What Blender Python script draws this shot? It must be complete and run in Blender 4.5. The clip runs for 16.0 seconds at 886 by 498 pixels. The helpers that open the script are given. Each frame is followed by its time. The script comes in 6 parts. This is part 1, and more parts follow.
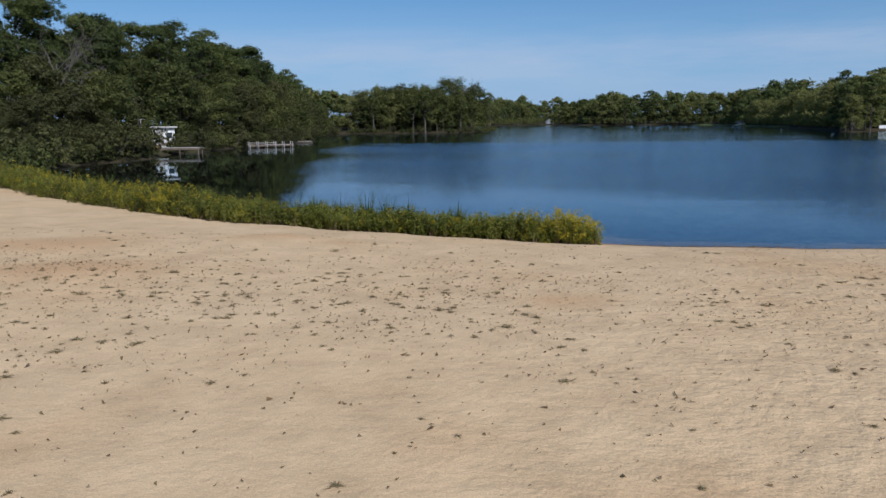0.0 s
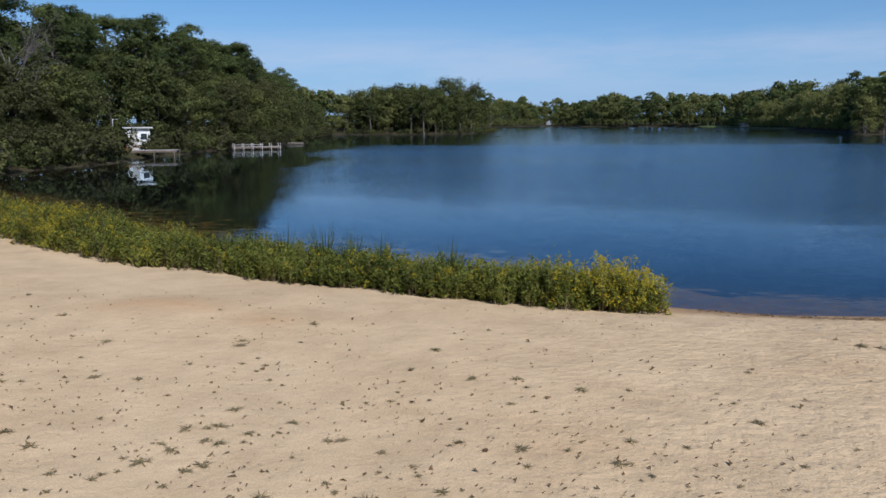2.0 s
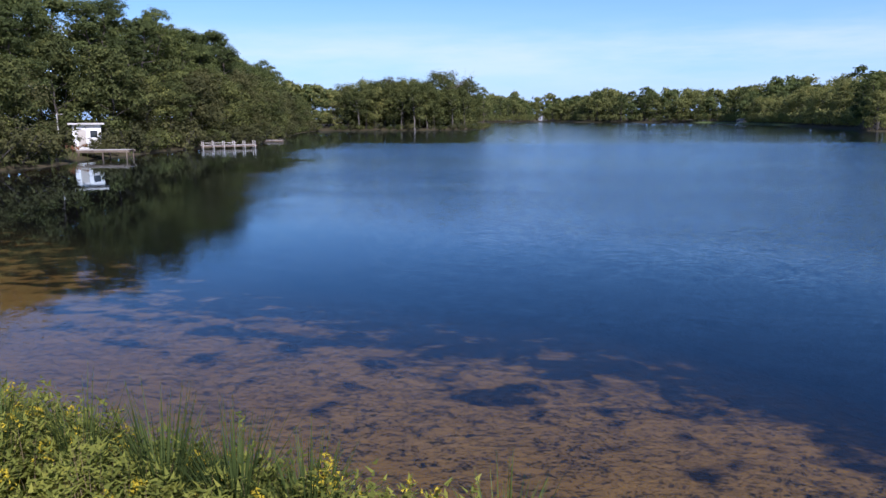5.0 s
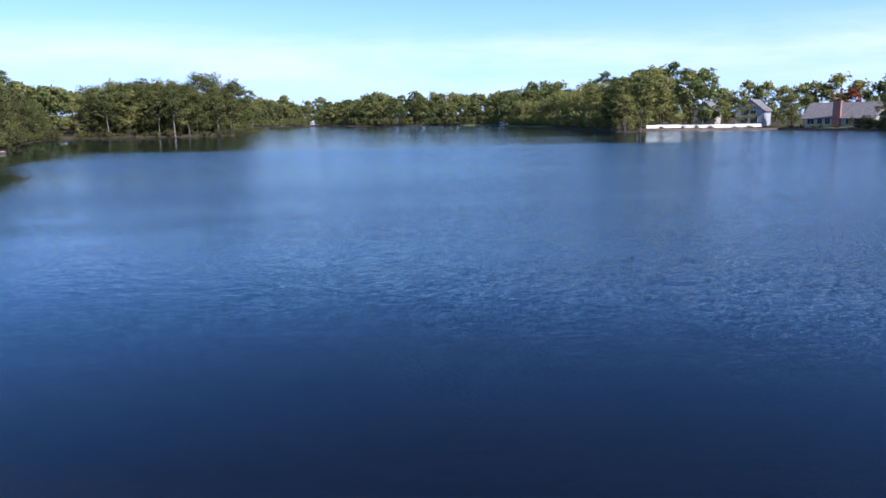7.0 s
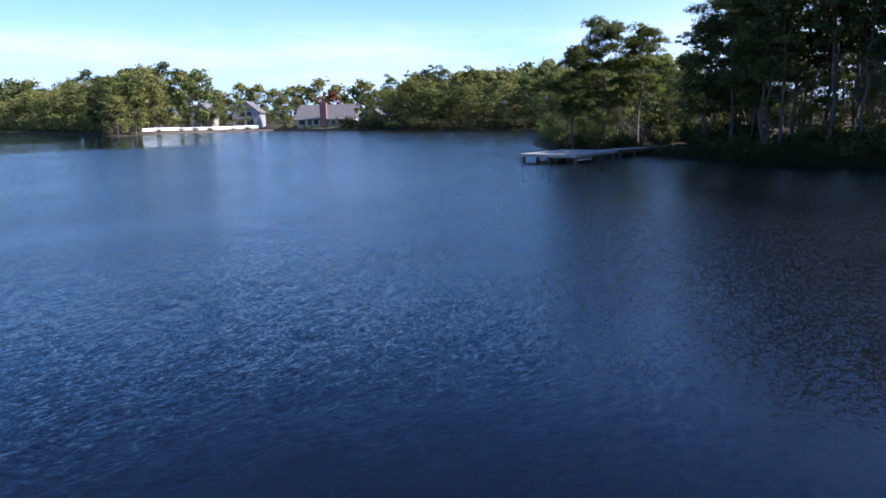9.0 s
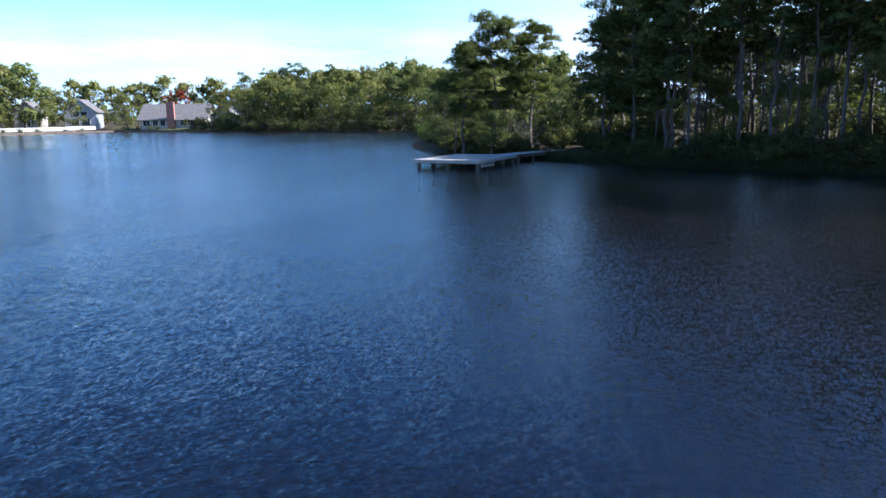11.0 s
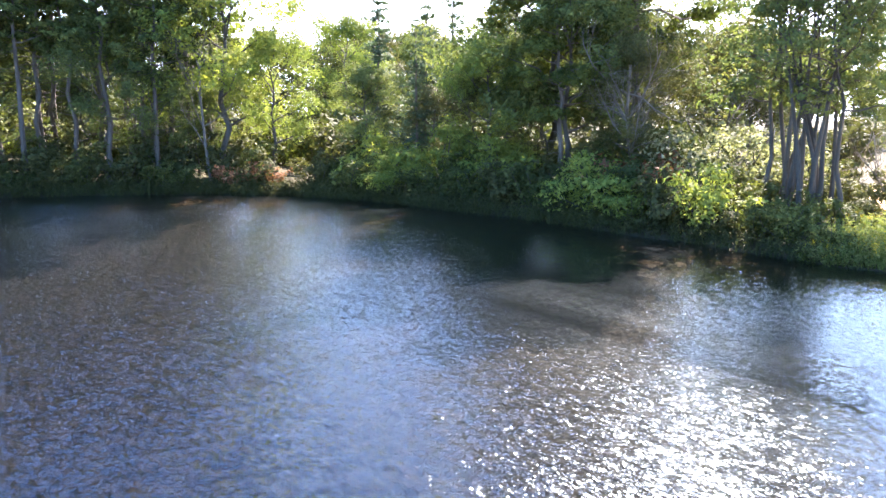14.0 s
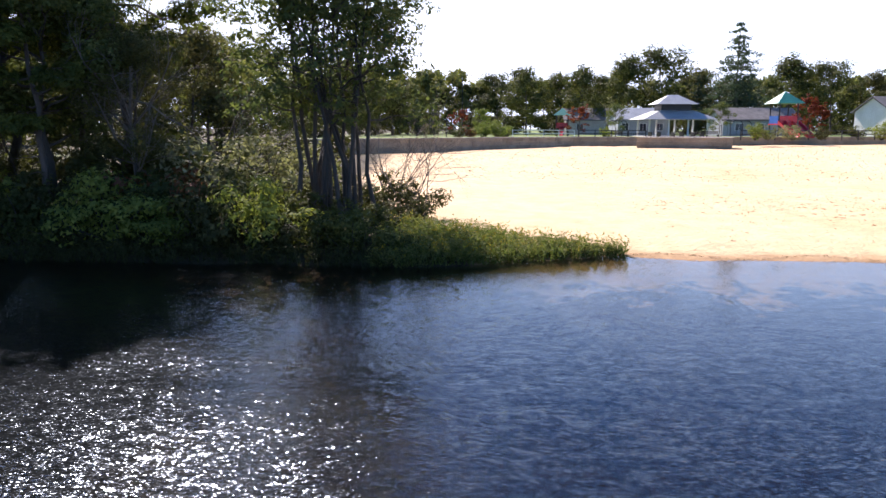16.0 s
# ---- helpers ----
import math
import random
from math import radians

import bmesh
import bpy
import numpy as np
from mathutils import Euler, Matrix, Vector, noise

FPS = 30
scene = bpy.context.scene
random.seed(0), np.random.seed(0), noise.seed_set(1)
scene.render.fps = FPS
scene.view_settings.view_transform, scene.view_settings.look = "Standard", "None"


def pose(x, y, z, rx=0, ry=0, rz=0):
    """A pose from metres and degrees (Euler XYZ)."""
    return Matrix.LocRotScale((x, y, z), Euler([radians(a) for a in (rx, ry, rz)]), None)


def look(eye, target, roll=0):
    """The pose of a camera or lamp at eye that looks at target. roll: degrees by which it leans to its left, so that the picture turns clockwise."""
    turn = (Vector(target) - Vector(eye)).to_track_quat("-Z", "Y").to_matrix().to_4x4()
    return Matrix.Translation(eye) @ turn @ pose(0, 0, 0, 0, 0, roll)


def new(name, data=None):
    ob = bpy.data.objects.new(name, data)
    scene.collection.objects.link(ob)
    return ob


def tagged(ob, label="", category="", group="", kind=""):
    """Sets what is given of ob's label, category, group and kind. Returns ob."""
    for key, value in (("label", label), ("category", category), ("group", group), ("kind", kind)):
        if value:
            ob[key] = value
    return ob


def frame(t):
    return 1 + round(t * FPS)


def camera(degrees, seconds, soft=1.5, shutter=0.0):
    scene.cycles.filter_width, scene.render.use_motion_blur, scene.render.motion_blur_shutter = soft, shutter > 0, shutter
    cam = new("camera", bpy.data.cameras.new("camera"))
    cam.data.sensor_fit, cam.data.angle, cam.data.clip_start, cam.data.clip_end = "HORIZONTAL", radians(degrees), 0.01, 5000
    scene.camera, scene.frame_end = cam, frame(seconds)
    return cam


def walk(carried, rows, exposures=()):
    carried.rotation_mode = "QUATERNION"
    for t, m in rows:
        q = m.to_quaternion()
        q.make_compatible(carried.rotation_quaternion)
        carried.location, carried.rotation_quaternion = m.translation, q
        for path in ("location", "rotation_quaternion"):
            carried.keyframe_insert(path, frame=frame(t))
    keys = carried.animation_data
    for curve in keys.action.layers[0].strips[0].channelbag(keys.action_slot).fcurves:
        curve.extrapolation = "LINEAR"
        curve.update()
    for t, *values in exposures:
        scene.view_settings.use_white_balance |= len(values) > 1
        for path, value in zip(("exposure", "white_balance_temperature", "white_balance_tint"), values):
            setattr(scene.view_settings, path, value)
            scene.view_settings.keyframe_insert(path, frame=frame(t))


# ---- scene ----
cam = camera(62.1, 16.0)
PATH = [
    (0, (1.681, 1.667, 4.07), (1.533, 3.633, 3.731), -0.5),
    (0.5, (1.633, 3.7, 4.093), (1.485, 5.665, 3.753), -0.5),
    (1, (1.529, 5.763, 4.087), (1.384, 7.729, 3.748), -0.3),
    (1.5, (1.462, 7.854, 4.107), (1.315, 9.82, 3.768), -0.4),
    (2, (1.377, 9.923, 4.138), (1.231, 11.889, 3.801), -0.3),
    (2.5, (1.234, 11.957, 4.161), (1.091, 13.923, 3.823), -0.1),
    (3, (1.073, 14.012, 4.218), (0.932, 15.978, 3.88), -0.2),
    (3.2, (1.037, 14.847, 4.24), (0.891, 16.813, 3.9), -0.1),
    (5.3, (-0.1, 23.4, 4.188), (-0.206, 25.366, 3.839), -0.3),
    (5.5, (-0.18, 24.239, 4.188), (-0.216, 26.21, 3.847), -0.3),
    (6, (-0.287, 26.378, 4.198), (-0.086, 28.338, 3.855), -0.6),
    (6.5, (-0.153, 28.571, 4.203), (0.166, 30.516, 3.86), -0.7),
    (7, (0.191, 30.798, 4.208), (0.661, 32.711, 3.865), -0.7),
    (7.5, (0.726, 33.027, 4.217), (1.449, 34.859, 3.871), -0.8),
    (8, (1.437, 35.203, 4.225), (2.475, 36.876, 3.875), -1.0),
    (8.5, (2.317, 37.263, 4.234), (3.644, 38.717, 3.879), -1.2),
    (8.7, (2.716, 38.026, 4.236), (4.148, 39.375, 3.879), -1.2),
    (11, (7.883, 45.766, 4.295), (9.627, 46.674, 3.932), -0.9),
    (11.5, (9.171, 47.301, 4.323), (11.063, 47.837, 3.958), -0.8),
    (12, (10.575, 48.662, 4.354), (12.535, 48.8, 3.984), -0.3),
    (12.5, (12.041, 49.813, 4.383), (13.99, 49.554, 4.015), -0.3),
    (13, (13.611, 50.768, 4.406), (15.467, 50.12, 4.039), 0.0),
    (13.5, (15.266, 51.531, 4.435), (16.952, 50.519, 4.076), 0.3),
    (14, (17.042, 52.046, 4.473), (18.595, 50.836, 4.121), 0.5),
    (14.5, (18.786, 52.256, 4.495), (20.102, 50.79, 4.151), 0.6),
    (15, (20.397, 52.28, 4.512), (21.393, 50.578, 4.178), 0.5),
    (15.5, (21.908, 52.184, 4.529), (22.537, 50.314, 4.2), 0.4),
    (16, (23.197, 52.051, 4.518), (23.433, 50.091, 4.195), 0.1),
]
walk(cam, [(t, look(eye, target, roll)) for t, eye, target, roll in PATH],
     exposures=[(0.0, -0.1, 5750, 14), (3.2, 0.25, 5650, 16), (5.3, 0.8, 5750, 26), (8.7, 1.25, 5850, 25), (11.0, 1.65, 5750, 16),
                (11.7, 2.2, 5950, 15), (12.5, 3.6, 6650, 17), (13.2, 3.8, 6750, 17), (14.2, 3.6, 6750, 21), (15.0, 2.9, 6600, 20), (16.0, 1.4, 6500, 27)])

# ---------------------------------------------------------------- world and sun
SUN_AZ, SUN_EL = 150.0, 42.0          # clockwise from +y, degrees
world = bpy.data.worlds.new("world")
scene.world = world
world.use_nodes = True


def link(nt, a, i, b, j):
    nt.links.new(a.outputs[i], b.inputs[j])


def build_sky():
    nt = world.node_tree
    nt.nodes.clear()
    out = nt.nodes.new("ShaderNodeOutputWorld")
    bg = nt.nodes.new("ShaderNodeBackground")
    bg.inputs["Strength"].default_value = 0.082
    sky = nt.nodes.new("ShaderNodeTexSky")
    sky.sky_type = "NISHITA"
    sky.sun_disc = False
    sky.sun_elevation = radians(SUN_EL)
    sky.sun_rotation = radians(SUN_AZ)
    sky.air_density, sky.dust_density, sky.ozone_density = 1.0, 0.5, 3.5
    tc = nt.nodes.new("ShaderNodeTexCoord")
    sep = nt.nodes.new("ShaderNodeSeparateXYZ")
    link(nt, tc, "Generated", sep, 0)
    mp = nt.nodes.new("ShaderNodeMapping")
    mp.inputs["Scale"].default_value = (1.5, 1.5, 10.0)
    link(nt, tc, "Generated", mp, 0)
    nz = nt.nodes.new("ShaderNodeTexNoise")
    nz.inputs["Scale"].default_value = 2.2
    nz.inputs["Detail"].default_value = 7.0
    nz.inputs["Roughness"].default_value = 0.62
    link(nt, mp, 0, nz, "Vector")
    band = nt.nodes.new("ShaderNodeValToRGB")      # thin cirrus low over the horizon
    e = band.color_ramp.elements
    e[0].position, e[0].color = 0.0, (0.2, 0.2, 0.2, 1)
    e[1].position, e[1].color = 0.16, (0, 0, 0, 1)
    for p, v in ((0.05, 0.55), (0.085, 0.85), (0.105, 0.55), (0.125, 0.1)):
        q = e.new(p)
        q.color = (v, v, v, 1)
    link(nt, sep, "Z", band, 0)
    thick = nt.nodes.new("ShaderNodeMapRange")
    thick.inputs["From Min"].default_value = 0.36
    thick.inputs["From Max"].default_value = 0.66
    link(nt, nz, 0, thick, 0)
    mul = nt.nodes.new("ShaderNodeMath")
    mul.operation = "MULTIPLY"
    link(nt, thick, 0, mul, 0)
    link(nt, band, 0, mul, 1)
    mul2 = nt.nodes.new("ShaderNodeMath")
    mul2.operation = "MULTIPLY"
    mul2.inputs[1].default_value = 0.6
    link(nt, mul, 0, mul2, 0)
    mix = nt.nodes.new("ShaderNodeMix")
    mix.data_type = "RGBA"
    link(nt, mul2, 0, mix, 0)
    mix.inputs[7].default_value = (6.8, 7.3, 8.0, 1)
    low = nt.nodes.new("ShaderNodeMapRange")       # pale blue haze towards the horizon
    low.inputs["From Min"].default_value, low.inputs["From Max"].default_value = 0.20, -0.02
    low.inputs["To Min"].default_value, low.inputs["To Max"].default_value = 0.0, 0.85
    link(nt, sep, "Z", low, 0)
    haze = nt.nodes.new("ShaderNodeMix")
    haze.data_type = "RGBA"
    link(nt, low, 0, haze, 0)
    link(nt, sky, 0, haze, 6)
    haze.inputs[7].default_value = (4.0, 6.0, 8.6, 1)
    link(nt, haze, 2, mix, 6)
    # bright thin veil of haze on the sun's side
    dot = nt.nodes.new("ShaderNodeVectorMath")
    dot.operation = "DOT_PRODUCT"
    link(nt, tc, "Generated", dot, 0)
    dot.inputs[1].default_value = (math.sin(radians(SUN_AZ)), math.cos(radians(SUN_AZ)), 0.25)
    side = nt.nodes.new("ShaderNodeMapRange")
    side.inputs["From Min"].default_value, side.inputs["From Max"].default_value = 0.0, 0.95
    side.inputs["To Min"].default_value, side.inputs["To Max"].default_value = 0.0, 0.8
    link(nt, dot, "Value", side, 0)
    rise = nt.nodes.new("ShaderNodeMapRange")
    rise.inputs["From Min"].default_value, rise.inputs["From Max"].default_value = 0.14, 0.42
    rise.inputs["To Min"].default_value, rise.inputs["To Max"].default_value = 1.0, 0.0
    link(nt, sep, "Z", rise, 0)
    both = nt.nodes.new("ShaderNodeMath")
    both.operation = "MULTIPLY"
    link(nt, side, 0, both, 0)
    link(nt, rise, 0, both, 1)
    veil = nt.nodes.new("ShaderNodeMix")
    veil.data_type = "RGBA"
    link(nt, both, 0, veil, 0)
    link(nt, mix, 2, veil, 6)
    veil.inputs[7].default_value = (7.6, 8.4, 9.2, 1)
    hs = nt.nodes.new("ShaderNodeHueSaturation")
    hs.inputs["Saturation"].default_value = 1.25
    link(nt, veil, 2, hs, "Color")
    link(nt, hs, 0, bg, 0)
    link(nt, bg, 0, out, 0)


build_sky()
sun_data = bpy.data.lights.new("sun", "SUN")
sun_data.energy, sun_data.angle, sun_data.color = 4.8, radians(0.53), (1.0, 0.95, 0.88)
sun = new("sun", sun_data)
az, el = radians(SUN_AZ), radians(SUN_EL)
TO_SUN = Vector((math.sin(az) * math.cos(el), math.cos(az) * math.cos(el), math.sin(el)))
sun.matrix_world = look(TO_SUN * 200, (0, 0, 0))


# ---------------------------------------------------------------- materials
def nodes_of(name):
    m = bpy.data.materials.new(name)
    m.use_nodes = True
    nt = m.node_tree
    return m, nt, nt.nodes["Principled BSDF"], nt.nodes["Material Output"]


def coords(nt, kind="Object", scale=(1, 1, 1)):
    tc = nt.nodes.new("ShaderNodeTexCoord")
    mp = nt.nodes.new("ShaderNodeMapping")
    mp.inputs["Scale"].default_value = scale
    link(nt, tc, kind, mp, 0)
    return mp


def noise_node(nt, vec, scale, detail=4.0, rough=0.55, distort=0.0):
    n = nt.nodes.new("ShaderNodeTexNoise")
    n.inputs["Scale"].default_value = scale
    n.inputs["Detail"].default_value = detail
    n.inputs["Roughness"].default_value = rough
    n.inputs["Distortion"].default_value = distort
    link(nt, vec, 0, n, "Vector")
    return n


def ramp(nt, src, i, stops):
    r = nt.nodes.new("ShaderNodeValToRGB")
    e = r.color_ramp.elements
    while len(e) > len(stops):
        e.remove(e[-1])
    while len(e) < len(stops):
        e.new(0.5)
    for k, (p, c) in enumerate(stops):
        e[k].position = p
        e[k].color = (*c, 1) if len(c) == 3 else c
    link(nt, src, i, r, 0)
    return r


def mix_rgb(nt, fac, a, b, mode="MIX"):
    m = nt.nodes.new("ShaderNodeMix")
    m.data_type, m.blend_type = "RGBA", mode
    for sock, v in ((0, fac), (6, a), (7, b)):
        if isinstance(v, tuple) and hasattr(v[0], "outputs"):
            nt.links.new(v[0].outputs[v[1]], m.inputs[sock])
        elif isinstance(v, (int, float)):
            m.inputs[sock].default_value = v
        else:
            m.inputs[sock].default_value = (*v, 1)
    return m


def math_node(nt, op, a, b=None):
    m = nt.nodes.new("ShaderNodeMath")
    m.operation = op
    for k, v in enumerate((a, b)):
        if v is None:
            continue
        if isinstance(v, tuple):
            nt.links.new(v[0].outputs[v[1]], m.inputs[k])
        else:
            m.inputs[k].default_value = v
    return m


def bump(nt, bsdf, src, i, strength, dist):
    b = nt.nodes.new("ShaderNodeBump")
    b.inputs["Strength"].default_value = strength
    b.inputs["Distance"].default_value = dist
    link(nt, src, i, b, "Height")
    link(nt, b, 0, bsdf, "Normal")
    return b


def plain(name, c, c2=None, rough=0.7, metal=0.0, scale=6.0, bumps=0.15, dist=0.01, stretch=(1, 1, 1)):
    """Two tones of one surface at two scales, with fine relief."""
    m, nt, b, _ = nodes_of(name)
    c2 = c2 or tuple(v * 0.75 for v in c)
    mp = coords(nt, "Object", stretch)
    big = noise_node(nt, mp, scale * 0.25, 3)
    fine = noise_node(nt, mp, scale * 3.0, 5, 0.65)
    r1 = ramp(nt, big, 0, [(0.35, c), (0.68, c2)])
    r2 = ramp(nt, fine, 0, [(0.3, (0.78, 0.78, 0.78)), (0.7, (1.12, 1.12, 1.12))])
    info = nt.nodes.new("ShaderNodeObjectInfo")
    r3 = ramp(nt, info, "Random", [(0.0, (0.86, 0.86, 0.86)), (1.0, (1.1, 1.1, 1.1))])
    k = mix_rgb(nt, 1.0, (r1, 0), (r2, 0), "MULTIPLY")
    k2 = mix_rgb(nt, 1.0, (k, 2), (r3, 0), "MULTIPLY")
    link(nt, k2, 2, b, "Base Color")
    b.inputs["Roughness"].default_value = rough
    b.inputs["Metallic"].default_value = metal
    if bumps:
        bump(nt, b, fine, 0, bumps, dist)
    return m


def leaf_material(name, stops, trans=0.35, rough=0.7):
    """Leaves: a tone of its own for every leaf, some tone per tree, light shining through."""
    m, nt, b, out = nodes_of(name)
    geo = nt.nodes.new("ShaderNodeNewGeometry")
    info = nt.nodes.new("ShaderNodeObjectInfo")
    mp = coords(nt, "Object")
    nz = noise_node(nt, mp, 0.55, 2)
    s = math_node(nt, "MULTIPLY", (geo, "Random Per Island"), 0.3)
    s2 = math_node(nt, "MULTIPLY", (nz, 0), 0.75)
    s3 = math_node(nt, "MULTIPLY", (info, "Random"), 0.22)
    a = math_node(nt, "ADD", (s, 0), (s2, 0))
    a2 = math_node(nt, "ADD", (a, 0), (s3, 0))
    a3 = math_node(nt, "SUBTRACT", (a2, 0), 0.11)
    col = ramp(nt, a3, 0, stops)
    link(nt, col, 0, b, "Base Color")
    b.inputs["Roughness"].default_value = rough
    b.inputs["Specular IOR Level"].default_value = 0.1
    tr = nt.nodes.new("ShaderNodeBsdfTranslucent")
    boost = mix_rgb(nt, 1.0, (col, 0), (1.18, 1.24, 0.75), "MULTIPLY")
    link(nt, boost, 2, tr, 0)
    mx = nt.nodes.new("ShaderNodeMixShader")
    mx.inputs[0].default_value = trans
    link(nt, b, 0, mx, 1)
    link(nt, tr, 0, mx, 2)
    link(nt, mx, 0, out, 0)
    return m


def ground_material():
    """Beach sand, forest litter, park lawn and the bed of the lake, by the masks on the sheet."""
    m, nt, b, _ = nodes_of("ground_mix")
    mp = coords(nt, "Object")

    def attr(n):
        a = nt.nodes.new("ShaderNodeAttribute")
        a.attribute_name = n
        return a
    sand, lawn = attr("sand"), attr("lawn")
    sep = nt.nodes.new("ShaderNodeSeparateXYZ")
    link(nt, mp, 0, sep, 0)
    big = noise_node(nt, mp, 0.16, 4, 0.6)
    mid = noise_node(nt, mp, 1.1, 5, 0.6)
    dents = noise_node(nt, mp, 4.2, 4, 0.62, 0.0)
    grain = noise_node(nt, mp, 55.0, 3, 0.7)
    c1 = ramp(nt, big, 0, [(0.32, (0.60, 0.445, 0.264)), (0.55, (0.57, 0.415, 0.240)), (0.74, (0.54, 0.365, 0.195))])
    c2 = ramp(nt, mid, 0, [(0.3, (0.87, 0.86, 0.84)), (0.62, (1.06, 1.06, 1.05))])
    c3 = ramp(nt, grain, 0, [(0.25, (0.74, 0.73, 0.70)), (0.75, (1.16, 1.16, 1.16))])
    s1 = mix_rgb(nt, 1.0, (c1, 0), (c2, 0), "MULTIPLY")
    dug = attr("dug")
    dg = math_node(nt, "MULTIPLY", (dug, "Fac"), math_tuple(nt, mid, 1.5))
    s1 = mix_rgb(nt, (dg, 0), (s1, 2), (0.50, 0.32, 0.16))
    s2 = mix_rgb(nt, 1.0, (s1, 2), (c3, 0), "MULTIPLY")
    # damp sand close to the water
    zn = math_node(nt, "MULTIPLY", (mid, 0), 0.08)
    zz = math_node(nt, "ADD", (sep, "Z"), (zn, 0))
    wet = ramp(nt, zz, 0, [(0.04, (0.52, 0.46, 0.42)), (0.10, (0.66, 0.6, 0.55)), (0.20, (1, 1, 1))])
    s3 = mix_rgb(nt, 1.0, (s2, 2), (wet, 0), "MULTIPLY")
    # forest floor and lawn
    f1 = ramp(nt, mid, 0, [(0.3, (0.034, 0.030, 0.016)), (0.5, (0.055, 0.042, 0.022)), (0.7, (0.042, 0.052, 0.018))])
    l1 = ramp(nt, mid, 0, [(0.3, (0.085, 0.13, 0.035)), (0.7, (0.15, 0.19, 0.06))])
    land = mix_rgb(nt, (lawn, "Fac"), (f1, 0), (l1, 0))
    edge = math_node(nt, "MULTIPLY", (mid, 0), 0.5)
    e2 = math_node(nt, "ADD", (sand, "Fac"), (edge, 0))
    e3 = nt.nodes.new("ShaderNodeMapRange")
    e3.inputs["From Min"].default_value, e3.inputs["From Max"].default_value = 0.66, 0.86
    link(nt, e2, 0, e3, 0)
    dry = mix_rgb(nt, (e3, 0), (land, 2), (s3, 2))
    # lake bed: sand, then beds of weed, then silt blackened for light lost with depth
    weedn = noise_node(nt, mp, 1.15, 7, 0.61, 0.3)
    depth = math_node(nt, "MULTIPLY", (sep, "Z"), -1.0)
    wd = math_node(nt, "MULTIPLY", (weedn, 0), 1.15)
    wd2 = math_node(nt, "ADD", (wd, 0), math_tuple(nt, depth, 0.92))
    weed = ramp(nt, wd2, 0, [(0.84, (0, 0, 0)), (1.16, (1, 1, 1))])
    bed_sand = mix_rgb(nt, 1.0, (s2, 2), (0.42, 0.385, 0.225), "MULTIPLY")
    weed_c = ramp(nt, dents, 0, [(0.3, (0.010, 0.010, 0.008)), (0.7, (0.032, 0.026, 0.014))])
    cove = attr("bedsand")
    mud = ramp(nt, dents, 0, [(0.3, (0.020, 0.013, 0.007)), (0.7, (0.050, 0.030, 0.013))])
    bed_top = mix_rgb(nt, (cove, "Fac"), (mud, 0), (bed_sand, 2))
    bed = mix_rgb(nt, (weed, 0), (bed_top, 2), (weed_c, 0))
    silt_gloom = ramp(nt, depth, 0, [(0.43, (0, 0, 0)), (0.85, (1, 1, 1))])
    bed2 = mix_rgb(nt, (silt_gloom, 0), (bed, 2), (0.002, 0.002, 0.003))
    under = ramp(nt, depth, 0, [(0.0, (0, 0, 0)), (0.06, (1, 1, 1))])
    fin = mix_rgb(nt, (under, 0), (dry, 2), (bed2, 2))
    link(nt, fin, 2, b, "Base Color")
    b.inputs["Roughness"].default_value = 0.92
    b.inputs["Specular IOR Level"].default_value = 0.15
    trod = nt.nodes.new("ShaderNodeMapRange")
    trod.inputs["From Min"].default_value, trod.inputs["From Max"].default_value = 0.0, 8.0
    trod.inputs["To Min"].default_value, trod.inputs["To Max"].default_value = 0.8, 2.6
    link(nt, sep, "X", trod, 0)
    h1 = math_node(nt, "MULTIPLY", (dents, 0), (trod, 0))
    h2 = math_node(nt, "MULTIPLY", (grain, 0), 0.10)
    h3 = math_node(nt, "ADD", (h1, 0), (h2, 0))
    h4 = math_node(nt, "MULTIPLY", (mid, 0), 1.1)
    h5 = math_node(nt, "ADD", (h3, 0), (h4, 0))
    bump(nt, b, h5, 0, 0.75, 0.045)
    return m


def math_tuple(nt, node, k):
    return (math_node(nt, "MULTIPLY", (node, 0), k), 0)


